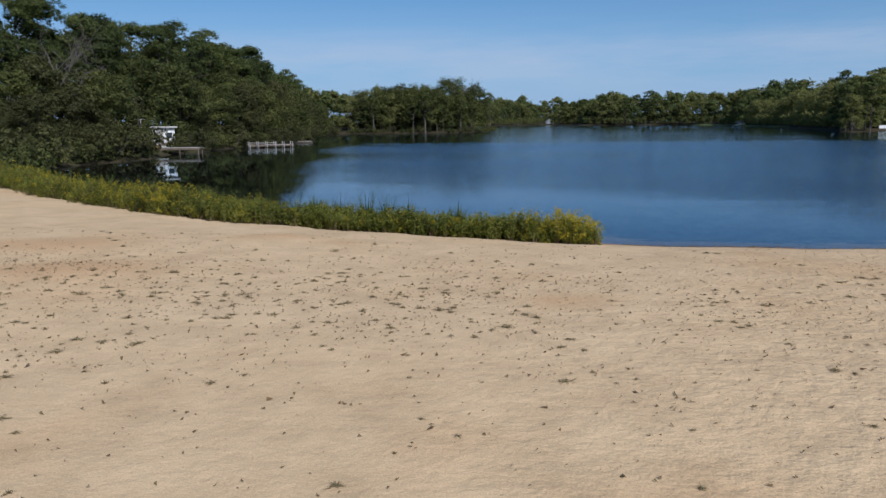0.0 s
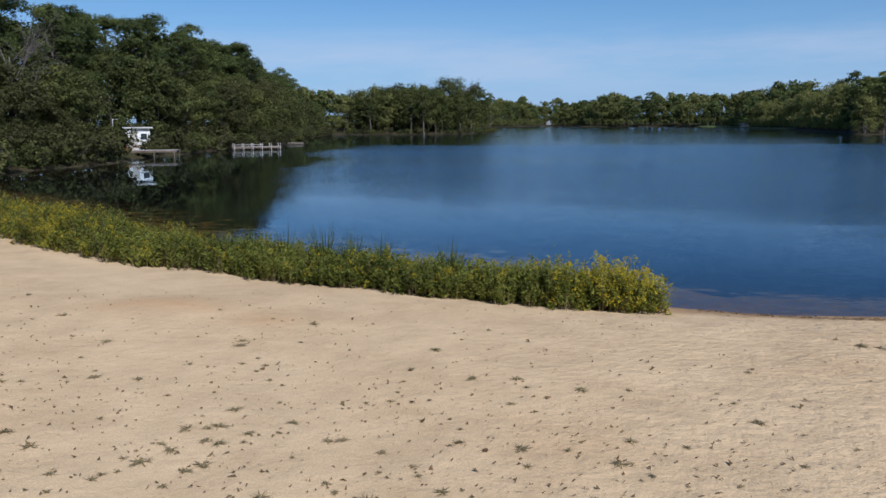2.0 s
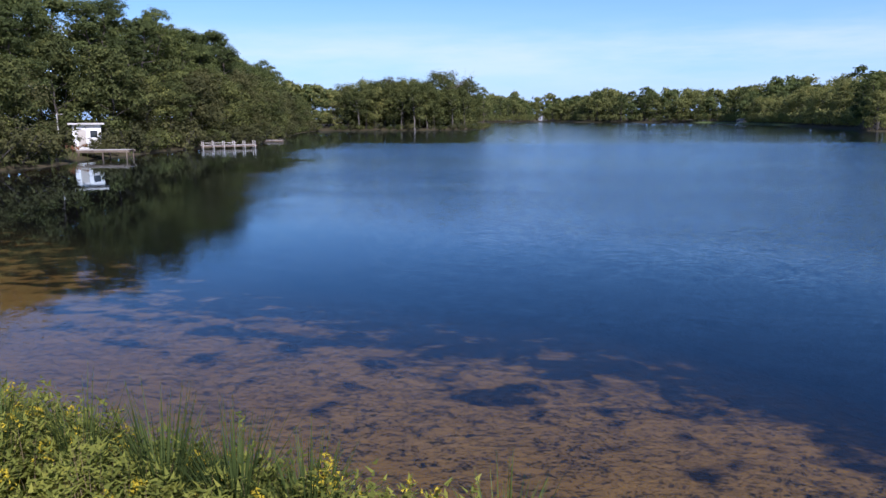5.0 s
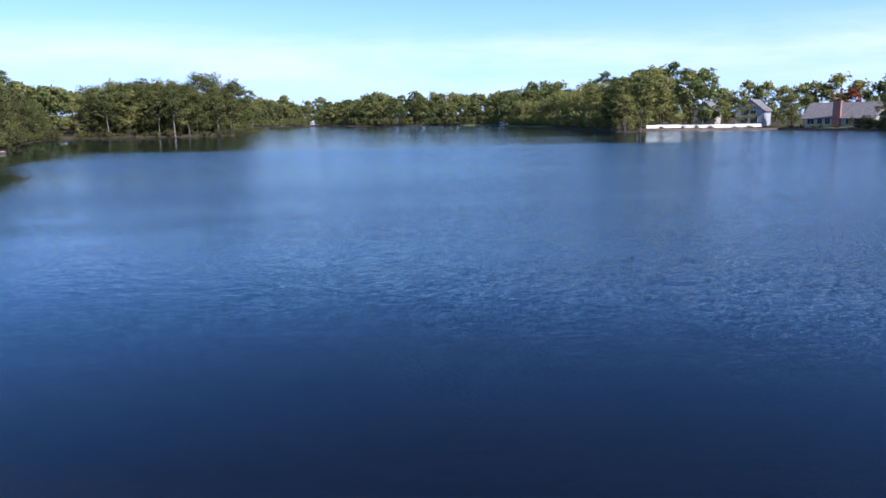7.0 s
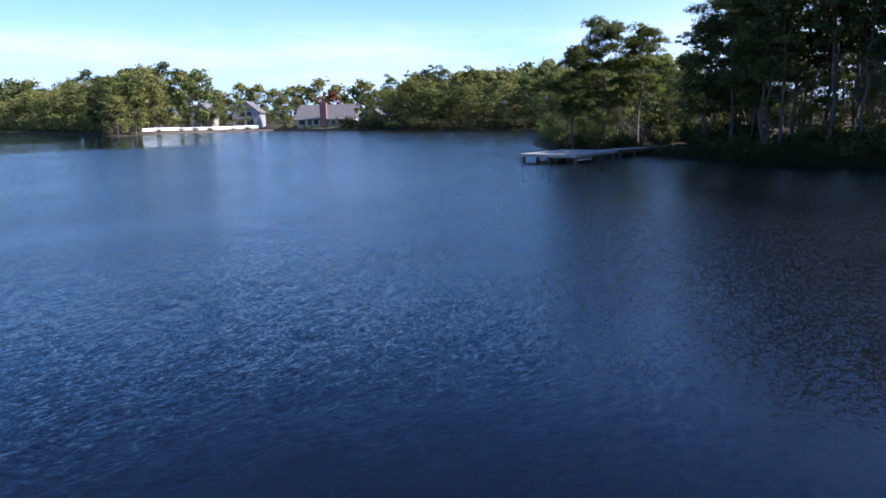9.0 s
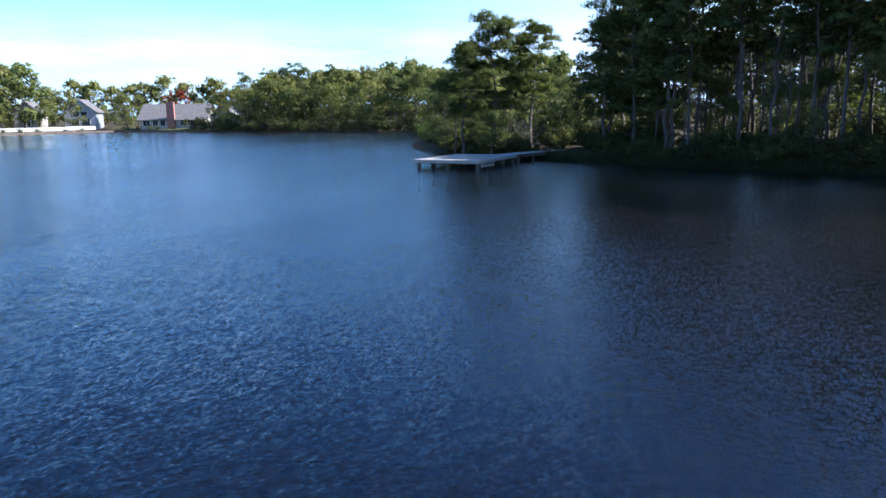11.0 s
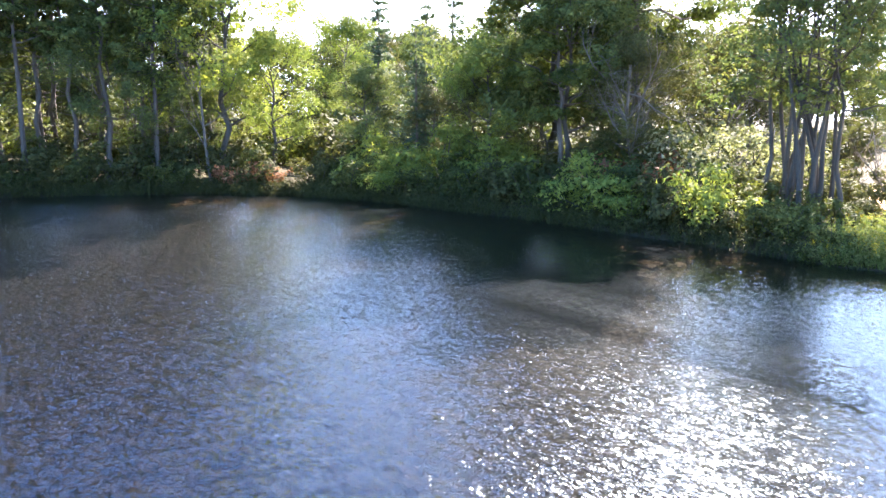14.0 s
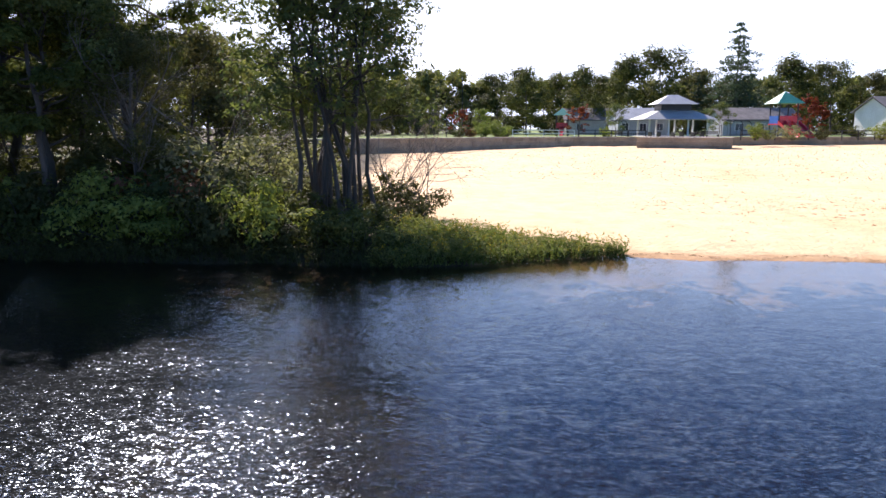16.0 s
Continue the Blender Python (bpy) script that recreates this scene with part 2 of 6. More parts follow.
def water_material():
    """Clear brown lake water: mirror by Fresnel over what shows through; wavelets in wind patches."""
    m, nt, b, out = nodes_of("lake_water")
    nt.nodes.remove(b)
    mp = coords(nt, "Object")
    sep = nt.nodes.new("ShaderNodeSeparateXYZ")
    link(nt, mp, 0, sep, 0)

    def span(src, a, b_, lo, hi):
        w = nt.nodes.new("ShaderNodeMapRange")
        w.interpolation_type = "SMOOTHSTEP"
        w.inputs["From Min"].default_value, w.inputs["From Max"].default_value = a, b_
        w.inputs["To Min"].default_value, w.inputs["To Max"].default_value = lo, hi
        link(nt, src, 0, w, 0)
        return w

    def plane(kx, ky, c, noise=None, k=0.0):
        a = math_node(nt, "MULTIPLY", (sep, "X"), kx)
        a2 = math_node(nt, "MULTIPLY", (sep, "Y"), ky)
        a3 = math_node(nt, "ADD", (a, 0), (a2, 0))
        a3 = math_node(nt, "ADD", (a3, 0), c)
        if noise:
            q = math_node(nt, "MULTIPLY", (noise, 0), k)
            a3 = math_node(nt, "ADD", (a3, 0), (q, 0))
        return a3
    bandmap = coords(nt, "Object", (0.014, 0.06, 1.0))
    streak = noise_node(nt, bandmap, 1.0, 5, 0.62, 0.6)
    # lee of the western wood, calmer shallows by the beach, and the glassy far basin
    lee = span(plane(1.0, 0.15, -3.0, streak, 18.0), -5.0, 9.0, 0.05, 1.0)
    shallow = span(plane(0.9, 1.0, -8.0, streak, 16.0), 42.0, 72.0, 0.16, 1.0)
    basin = span(plane(0.0, 1.0, -16.0, streak, 34.0), 142.0, 158.0, 0.0, 1.0)
    west = span(plane(1.0, -0.5, 0.0), -12.0, 22.0, 0.72, 0.0)
    glass = math_node(nt, "MULTIPLY", (basin, 0), (west, 0))
    open_ = math_node(nt, "SUBTRACT", 1.0, (glass, 0))
    gust = span(streak, 0.36, 0.62, 0.62, 1.12)
    amp = math_node(nt, "MULTIPLY", (lee, 0), (shallow, 0))
    amp = math_node(nt, "MULTIPLY", (amp, 0), (open_, 0))
    amp = math_node(nt, "MULTIPLY", (amp, 0), (gust, 0))
    fresh = span(plane(1.0, -0.35, 0.0), -6.0, 8.0, 1.0, 1.2)     # breezier towards the southern bank
    amp = math_node(nt, "MULTIPLY", (amp, 0), (fresh, 0))
    total = None
    for scale, stretch, turn, k in ((1.1, 2.2, -30, 0.10), (3.6, 2.0, -22, 0.30), (9.5, 1.9, -34, 0.48), (23.0, 1.7, -26, 0.62)):
        rip = coords(nt, "Object", (1.0, stretch, 1.0))
        rip.inputs["Rotation"].default_value = (0, 0, radians(turn))
        n = noise_node(nt, rip, scale, 1.5, 0.5, 0.35)
        off = nt.nodes.new("ShaderNodeVectorMath")
        off.operation = "SUBTRACT"
        link(nt, n, "Color", off, 0)
        off.inputs[1].default_value = (0.5, 0.5, 0.5)
        sc = nt.nodes.new("ShaderNodeVectorMath")
        sc.operation = "MULTIPLY"
        link(nt, off, 0, sc, 0)
        sc.inputs[1].default_value = (k * WAVES, k * WAVES, 0)
        if total is None:
            total = sc
        else:
            add = nt.nodes.new("ShaderNodeVectorMath")
            link(nt, total, 0, add, 0)
            link(nt, sc, 0, add, 1)
            total = add
    slope = nt.nodes.new("ShaderNodeVectorMath")
    slope.operation = "SCALE"
    link(nt, total, 0, slope, 0)
    link(nt, amp, 0, slope, "Scale")
    tilt = nt.nodes.new("ShaderNodeVectorMath")
    link(nt, slope, 0, tilt, 0)
    tilt.inputs[1].default_value = (0, 0, 1)
    nrm = nt.nodes.new("ShaderNodeVectorMath")
    nrm.operation = "NORMALIZE"
    link(nt, tilt, 0, nrm, 0)
    fr = nt.nodes.new("ShaderNodeFresnel")
    fr.inputs["IOR"].default_value = 1.333
    link(nt, nrm, 0, fr, "Normal")
    gl = nt.nodes.new("ShaderNodeBsdfGlossy")
    rg = span(amp, 0.0, 1.0, 0.012, 0.125)
    link(nt, rg, 0, gl, "Roughness")
    gl.inputs["Color"].default_value = (0.74, 0.88, 1.0, 1)
    link(nt, nrm, 0, gl, "Normal")
    tr = nt.nodes.new("ShaderNodeBsdfTransparent")
    tr.inputs["Color"].default_value = (0.84, 0.80, 0.72, 1)
    mx = nt.nodes.new("ShaderNodeMixShader")
    link(nt, fr, 0, mx, 0)
    link(nt, tr, 0, mx, 1)
    link(nt, gl, 0, mx, 2)
    link(nt, mx, 0, out, 0)
    return m


WAVES = 1.0
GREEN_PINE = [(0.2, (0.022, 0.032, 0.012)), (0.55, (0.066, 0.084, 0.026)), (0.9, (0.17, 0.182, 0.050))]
GREEN_OAK = [(0.15, (0.046, 0.066, 0.024)), (0.5, (0.098, 0.124, 0.042)), (0.8, (0.18, 0.19, 0.062))]
YELLOW_OAK = [(0.15, (0.070, 0.102, 0.026)), (0.5, (0.152, 0.190, 0.045)), (0.85, (0.28, 0.29, 0.064))]
OLIVE = [(0.2, (0.032, 0.036, 0.014)), (0.55, (0.068, 0.070, 0.026)), (0.88, (0.135, 0.128, 0.048))]
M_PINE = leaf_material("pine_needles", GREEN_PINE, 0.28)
# pitch pine needles with the sun's brightness put into the colour
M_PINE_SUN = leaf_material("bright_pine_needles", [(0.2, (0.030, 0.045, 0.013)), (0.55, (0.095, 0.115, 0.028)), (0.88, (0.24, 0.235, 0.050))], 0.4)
M_OAK = leaf_material("oak_leaves", GREEN_OAK, 0.36)
# oak leaves again, with the crowns' shade put into a darker tone
M_SHADEOAK = leaf_material("dark_oak_leaves", [(0.2, (0.028, 0.038, 0.013)), (0.55, (0.072, 0.084, 0.026)), (0.88, (0.18, 0.178, 0.048))], 0.28)
M_MIDOAK = leaf_material("olive_oak_leaves", [(0.2, (0.062, 0.078, 0.026)), (0.55, (0.158, 0.168, 0.056)), (0.88, (0.29, 0.265, 0.090))], 0.4)
M_MAPLE = leaf_material("yellowing_leaves", YELLOW_OAK, 0.42)
M_OLIVE = leaf_material("olive_leaves", OLIVE, 0.3)
M_SPRUCE = leaf_material("spruce_needles", [(0.15, (0.030, 0.048, 0.030)), (0.6, (0.065, 0.095, 0.055)), (0.9, (0.10, 0.13, 0.07))], 0.25)
M_RED = leaf_material("autumn_red_leaves", [(0.2, (0.10, 0.022, 0.014)), (0.6, (0.20, 0.05, 0.025)), (0.9, (0.26, 0.10, 0.04))], 0.35)
M_RUST = leaf_material("rust_leaves", [(0.2, (0.14, 0.06, 0.03)), (0.6, (0.24, 0.11, 0.06)), (0.9, (0.32, 0.19, 0.10))], 0.3)
M_PALE = leaf_material("pale_silver_leaves", [(0.2, (0.10, 0.11, 0.05)), (0.6, (0.22, 0.22, 0.13)), (0.9, (0.36, 0.35, 0.25))], 0.4)
M_HERB = leaf_material("herb_leaves", [(0.2, (0.068, 0.086, 0.017)), (0.5, (0.198, 0.212, 0.040)), (0.85, (0.38, 0.345, 0.064))], 0.4)
M_GRASS = leaf_material("grass_blades", [(0.15, (0.060, 0.085, 0.022)), (0.5, (0.12, 0.15, 0.04)), (0.85, (0.22, 0.21, 0.08))], 0.4)
M_TUSSOCK = leaf_material("tussock_blades", [(0.2, (0.030, 0.045, 0.012)), (0.55, (0.060, 0.085, 0.022)), (0.88, (0.13, 0.15, 0.045))], 0.3)
M_GOLD = leaf_material("goldenrod_flowers", [(0.15, (0.22, 0.165, 0.012)), (0.5, (0.36, 0.275, 0.020)), (0.85, (0.50, 0.39, 0.035))], 0.3)
M_LITTER = leaf_material("dry_leaf_litter", [(0.15, (0.075, 0.045, 0.024)), (0.5, (0.15, 0.095, 0.045)), (0.85, (0.13, 0.12, 0.055))], 0.1)
M_BARK = plain("pine_bark", (0.125, 0.100, 0.083), (0.068, 0.055, 0.046), 0.92, scale=5, bumps=0.7, dist=0.03, stretch=(1, 1, 0.3))
M_BARK2 = plain("grey_bark", (0.085, 0.073, 0.060), (0.045, 0.039, 0.033), 0.9, scale=6, bumps=0.6, dist=0.02, stretch=(1, 1, 0.3))
M_DEAD = plain("bare_grey_twigs", (0.16, 0.14, 0.12), (0.095, 0.082, 0.07), 0.9, scale=6, bumps=0.4)
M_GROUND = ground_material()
M_WATER = water_material()
M_DECK = plain("weathered_planks", (0.38, 0.355, 0.32), (0.28, 0.26, 0.23), 0.8, scale=3, bumps=0.4, dist=0.006, stretch=(0.5, 3, 3))
M_PILE = plain("dark_wet_timber", (0.16, 0.125, 0.09), (0.08, 0.06, 0.045), 0.8, scale=4, bumps=0.5, dist=0.01, stretch=(1, 1, 0.3))
M_WHITE = plain("white_painted_wood", (0.78, 0.78, 0.76), (0.68, 0.68, 0.65), 0.55, scale=2, bumps=0.05)
M_STONE = plain("buff_retaining_stone", (0.36, 0.29, 0.21), (0.24, 0.19, 0.14), 0.9, scale=3, bumps=0.5, dist=0.02)
M_CAPSTONE = plain("grey_cap_stone", (0.42, 0.38, 0.33), (0.33, 0.30, 0.26), 0.9, scale=3, bumps=0.4)
M_ROOF = plain("grey_shingles", (0.145, 0.138, 0.132), (0.095, 0.09, 0.086), 0.9, scale=5, bumps=0.4, dist=0.02)
M_METALROOF = plain("pale_metal_roof", (0.36, 0.38, 0.385), (0.28, 0.30, 0.305), 0.5, 0.2, scale=2, bumps=0.05)
M_GREENROOF = plain("green_plastic_roof", (0.03, 0.24, 0.17), (0.02, 0.19, 0.13), 0.45, scale=2, bumps=0.05)
M_REDPL = plain("red_plastic", (0.55, 0.03, 0.05), (0.42, 0.02, 0.04), 0.35, scale=2, bumps=0.03)
M_BLUEPL = plain("blue_plastic", (0.04, 0.14, 0.45), (0.03, 0.11, 0.36), 0.35, scale=2, bumps=0.03)
M_BRICK = plain("red_brick", (0.32, 0.155, 0.12), (0.24, 0.115, 0.09), 0.9, scale=5, bumps=0.4)
M_SIDING = plain("grey_blue_siding", (0.33, 0.36, 0.385), (0.28, 0.31, 0.335), 0.7, scale=2, bumps=0.1)
M_BEIGE = plain("beige_siding", (0.43, 0.40, 0.34), (0.36, 0.335, 0.285), 0.7, scale=2, bumps=0.1)
M_DARK = plain("dark_steel", (0.05, 0.05, 0.055), (0.035, 0.035, 0.04), 0.5, 0.6, scale=3, bumps=0.05)
M_CONC = plain("pale_concrete", (0.46, 0.45, 0.42), (0.37, 0.36, 0.33), 0.9, scale=3, bumps=0.3)


def glass_material():
    m, nt, b, _ = nodes_of("window_glass")
    b.inputs["Base Color"].default_value = (0.03, 0.04, 0.05, 1)
    b.inputs["Roughness"].default_value = 0.05
    return m


M_GLASS = glass_material()


# ---------------------------------------------------------------- mesh helpers
class Geo:
    """Faces of one size (quads, or triangles for leaves) gathered as arrays and turned into one mesh."""

    def __init__(self, size=4):
        self.v, self.f, self.n, self.size = [], [], 0, size

    def add(self, v, f):
        self.v.append(np.asarray(v, dtype=np.float64).reshape(-1, 3))
        self.f.append(np.asarray(f, dtype=np.int64).reshape(-1, self.size) + self.n)
        self.n += len(self.v[-1])

    def tube(self, pts, rad, sides=6):
        pts, rad = np.asarray(pts, float), np.asarray(rad, float)
        tan = np.gradient(pts, axis=0)
        tan /= np.linalg.norm(tan, axis=1)[:, None] + 1e-9
        ref = np.where(np.abs(tan[:, 2:3]) > 0.9, np.array([[1.0, 0, 0]]), np.array([[0, 0, 1.0]]))
        a = np.cross(tan, ref)
        a /= np.linalg.norm(a, axis=1)[:, None] + 1e-9
        c = np.cross(tan, a)
        ang = np.arange(sides) * 2 * np.pi / sides
        ring = a[:, None] * np.cos(ang)[None, :, None] + c[:, None] * np.sin(ang)[None, :, None]
        v = pts[:, None] + ring * rad[:, None, None]
        k, j = np.meshgrid(np.arange(len(pts) - 1), np.arange(sides), indexing="ij")
        j2 = (j + 1) % sides
        f = np.stack([k * sides + j, k * sides + j2, (k + 1) * sides + j2, (k + 1) * sides + j], -1)
        self.add(v, f)

    def leaves(self, c, nrm, length, width, rng, axis=None):
        c = np.asarray(c, float)
        n = len(c)
        nrm = nrm / (np.linalg.norm(nrm, axis=1)[:, None] + 1e-9)
        r = rng.normal(size=(n, 3)) if axis is None else axis
        a = r - nrm * np.sum(r * nrm, axis=1)[:, None]
        a /= np.linalg.norm(a, axis=1)[:, None] + 1e-9
        b = np.cross(nrm, a)
        length = np.broadcast_to(length, (n,))[:, None]
        width = np.broadcast_to(width, (n,))[:, None]
        self.size = 3
        v = np.stack([c - a * length * 0.5 + b * width * 0.5, c - a * length * 0.5 - b * width * 0.5, c + a * length * 0.5], 1)
        self.add(v, np.arange(3 * n).reshape(n, 3))

    def blades(self, base, tip_dir, length, width, bend, rng, seg=3):
        """Curved tapering strips, for grass."""
        n = len(base)
        d = tip_dir / (np.linalg.norm(tip_dir, axis=1)[:, None] + 1e-9)
        side = np.stack([-d[:, 1], d[:, 0], np.zeros(n)], 1)
        side /= np.linalg.norm(side, axis=1)[:, None] + 1e-9
        rows = []
        for k in range(seg + 1):
            t = k / seg
            p = base + d * (length * t)[:, None]
            p[:, 2] -= bend * length * t ** 2.2
            w = (width * (1 - 0.92 * t))[:, None] * 0.5
            rows.append(np.stack([p - side * w, p + side * w], 1))
        v = np.stack(rows, 1).reshape(n, -1, 3)
        m = 2 * (seg + 1)
        q = np.array([[2 * k, 2 * k + 1, 2 * k + 3, 2 * k + 2] for k in range(seg)])
        f = (np.arange(n) * m)[:, None, None] + q[None]
        self.add(v, f)

    def mesh(self, name, material, smooth=False):
        me = bpy.data.meshes.new(name)
        v, f = np.concatenate(self.v), np.concatenate(self.f)
        me.vertices.add(len(v))
        me.vertices.foreach_set("co", v.astype(np.float32).ravel())
        me.loops.add(f.size)
        me.loops.foreach_set("vertex_index", f.astype(np.int32).ravel())
        me.polygons.add(len(f))
        me.polygons.foreach_set("loop_start", np.arange(0, f.size, self.size, dtype=np.int32))
        if smooth:
            me.polygons.foreach_set("use_smooth", np.ones(len(f), dtype=bool))
        me.materials.append(material)
        me.update(calc_edges=True)
        return me


def thing(name, m, label, category, group="", kind=""):
    ob = new(name)
    ob.empty_display_size = 0.3
    ob.matrix_basis = m
    return tagged(ob, label, category, group, kind)


def child(name, me, parent, label="", m=None):
    ob = new(name, me)
    ob.parent = parent
    if m is not None:
        ob.matrix_basis = m
    if label:
        tagged(ob, label)
    return ob


def part(name, bm, material, parent, label="", m=None, bevel=0.0):
    if bevel:
        bmesh.ops.bevel(bm, geom=bm.edges[:], offset=bevel, segments=1, affect="EDGES")
    me = bpy.data.meshes.new(name)
    bm.to_mesh(me)
    bm.free()
    me.materials.append(material)
    return child(name, me, parent, label, m)


def box(x0, x1, y0, y1, z0, z1, bm=None):
    bm = bm or bmesh.new()
    vs = [bm.verts.new((x, y, z)) for z in (z0, z1) for x, y in ((x0, y0), (x1, y0), (x1, y1), (x0, y1))]
    for f in ((3, 2, 1, 0), (4, 5, 6, 7), (0, 1, 5, 4), (1, 2, 6, 5), (2, 3, 7, 6), (3, 0, 4, 7)):
        bm.faces.new([vs[k] for k in f])
    return bm


def cyl(x, y, z0, z1, r0, r1=None, n=10, bm=None):
    bm = bm or bmesh.new()
    r1 = r0 if r1 is None else r1
    lo = [bm.verts.new((x + r0 * math.cos(k * 2 * math.pi / n), y + r0 * math.sin(k * 2 * math.pi / n), z0)) for k in range(n)]
    hi = [bm.verts.new((x + r1 * math.cos(k * 2 * math.pi / n), y + r1 * math.sin(k * 2 * math.pi / n), z1)) for k in range(n)]
    for k in range(n):
        bm.faces.new((lo[k], lo[(k + 1) % n], hi[(k + 1) % n], hi[k]))
    bm.faces.new(hi)
    bm.faces.new(lo[::-1])
    return bm


def prism(profile, x0, x1, bm=None):
    """A closed profile of (y, z) drawn along x."""
    bm = bm or bmesh.new()
    a = [bm.verts.new((x0, y, z)) for y, z in profile]
    b = [bm.verts.new((x1, y, z)) for y, z in profile]
    n = len(profile)
    for k in range(n):
        bm.faces.new((a[k], a[(k + 1) % n], b[(k + 1) % n], b[k]))
    bm.faces.new(a[::-1])
    bm.faces.new(b)
    bmesh.ops.recalc_face_normals(bm, faces=bm.faces[:])
    return bm


# ---------------------------------------------------------------- plan of the lake and the land
LAKE = [(5.4, 26.3), (1, 28.0), (-4, 29.9), (-9, 32.2), (-15, 36.5), (-22, 42), (-29, 49), (-37, 60), (-42, 72), (-41, 80),
        (-40, 88), (-43.6, 99), (-43.2, 102), (-42.5, 109), (-44, 120), (-42.5, 131), (-40, 145), (-44, 180), (-52, 215), (-58, 250), (-60, 285),
        (-44, 283), (-20, 284), (-6, 305), (2, 338), (-6, 352), (-60, 420), (-50, 640), (10, 790), (60, 880), (86, 850), (84, 760), (140, 700),
        (180, 640), (166, 527), (154, 417), (138, 366), (116, 267), (112, 240), (129, 256), (150, 250), (168, 244), (168, 215),
        (162, 184), (161, 160), (157, 133), (130, 112), (96, 96), (84, 88), (79, 81), (73.5, 74), (72, 69), (68.5, 62), (66.5, 58), (63.5, 50),
        (61.8, 43), (59, 36.8), (55.5, 33.0), (51, 31.0), (45, 29.7), (41, 28.9), (37, 28.7), (32, 28.3), (27.5, 28.6), (24.8, 27.6),
        (22, 26.4), (20.4, 25.6), (17, 26.0), (13.5, 25.6), (9.5, 25.7)]
WALL = [(52, -12), (36.5, -27), (27, -38), (18, -46.5), (8, -49), (-9, -53), (-30, -60), (-60, -70), (-100, -84)]


def lake_distance(x, y):
    """Metres to the shore, positive on land."""
    best = np.full(x.shape, 1e9)
    inside = np.zeros(x.shape, bool)
    n = len(LAKE)
    for k in range(n):
        (ax, ay), (bx, by) = LAKE[k], LAKE[(k + 1) % n]
        dx, dy = bx - ax, by - ay
        t = np.clip(((x - ax) * dx + (y - ay) * dy) / (dx * dx + dy * dy), 0, 1)
        best = np.minimum(best, np.hypot(x - ax - t * dx, y - ay - t * dy))
        if ay != by:
            cross = ((ay > y) != (by > y)) & (x < (bx - ax) * (y - ay) / (by - ay) + ax)
            inside ^= cross
    return np.where(inside, -best, best)


def smooth(a, b, x):
    t = np.clip((x - a) / (b - a), 0, 1)
    return t * t * (3 - 2 * t)


def wall_y(x):
    xs = [p[0] for p in WALL][::-1]
    ys = [p[1] for p in WALL][::-1]
    return np.interp(x, xs, ys)


def beach_mask(x, y):
    far = 7.0 * (1 - smooth(20, 25, y))
    m = smooth(-50, -40, x) * (1 - smooth(22.5 + far, 28.0 + far + np.clip((20 - y) * 0.25, 0, 14), x)) * (1 - smooth(36, 50, y))
    return m * (1 - smooth(-2.0, 0.5, wall_y(x) - y))


def wobble(x, y):
    return (np.sin(x * 0.9 + 1.3 * np.sin(y * 0.37)) + np.sin(y * 1.1 + 1.7 * np.sin(x * 0.29))) * 0.5


def heights(x, y):
    d = lake_distance(x, y) + 0.22 * wobble(x * 1.7, y * 1.7) * smooth(60, 20, np.hypot(x - 10, y - 30))
    beach = np.interp(d, [0, 1.2, 2.6, 5, 11, 26, 45, 75, 120], [0, 0.16, 0.36, 0.52, 0.80, 1.25, 1.75, 2.4, 2.6])
    beach = beach + 0.035 * wobble(x * 0.55, y * 0.6) * smooth(3, 9, d)
    for mx, my, r, hh in ((-4.9, 23.5, 1.3, 0.16), (-7.4, 17.0, 1.6, 0.13), (-2.2, 22.6, 0.9, 0.05), (-10, 21, 2.0, 0.1)):
        beach = beach + hh * np.exp(-((x - mx) ** 2 + ((y - my) * 1.3) ** 2) / r ** 2)
    bank = np.interp(d, [0, 0.6, 2.2, 6, 30, 200, 900], [0, 0.30, 0.55, 0.85, 1.7, 3.0, 4.0]) + 0.12 * wobble(x * 0.4, y * 0.4) * smooth(1, 5, d)
    m = beach_mask(x, y)
    land = beach * m + bank * (1 - m)
    park = smooth(0.4, 3.4, wall_y(x) - y) * smooth(70, 50, x)
    land = land * (1 - park) + 3.28 * park
    bed = np.interp(-d, [0, 1.5, 5, 9, 14, 30, 80], [0, -0.10, -0.32, -0.54, -1.1, -2.6, -3.5])
    steep = np.interp(-d, [0, 1.0, 3, 8, 20, 60], [0, -0.14, -0.5, -1.2, -2.4, -3.5])
    bm = smooth(-45, -30, x) * (1 - smooth(21, 30, x)) * (1 - smooth(50, 70, y))
    bed = bed * (1 + 0.75 * smooth(2, 9, x))
    bed = bed * bm + steep * (1 - bm)
    return np.where(d >= 0, land, bed)


def ground_z(x, y):
    return float(heights(np.array([float(x)]), np.array([float(y)]))[0])


def axis_steps(lo, hi, step, far_lo, far_hi):
    mid = np.arange(lo, hi + 1e-6, step)
    out = [hi]
    s = step
    while out[-1] < far_hi:
        s *= 1.09
        out.append(out[-1] + s)
    low = [lo]
    s = step
    while low[-1] > far_lo:
        s *= 1.035 if low[-1] > -110 else 1.09
        low.append(low[-1] - s)
    return np.concatenate([np.array(low[1:])[::-1], mid, np.array(out[1:])])


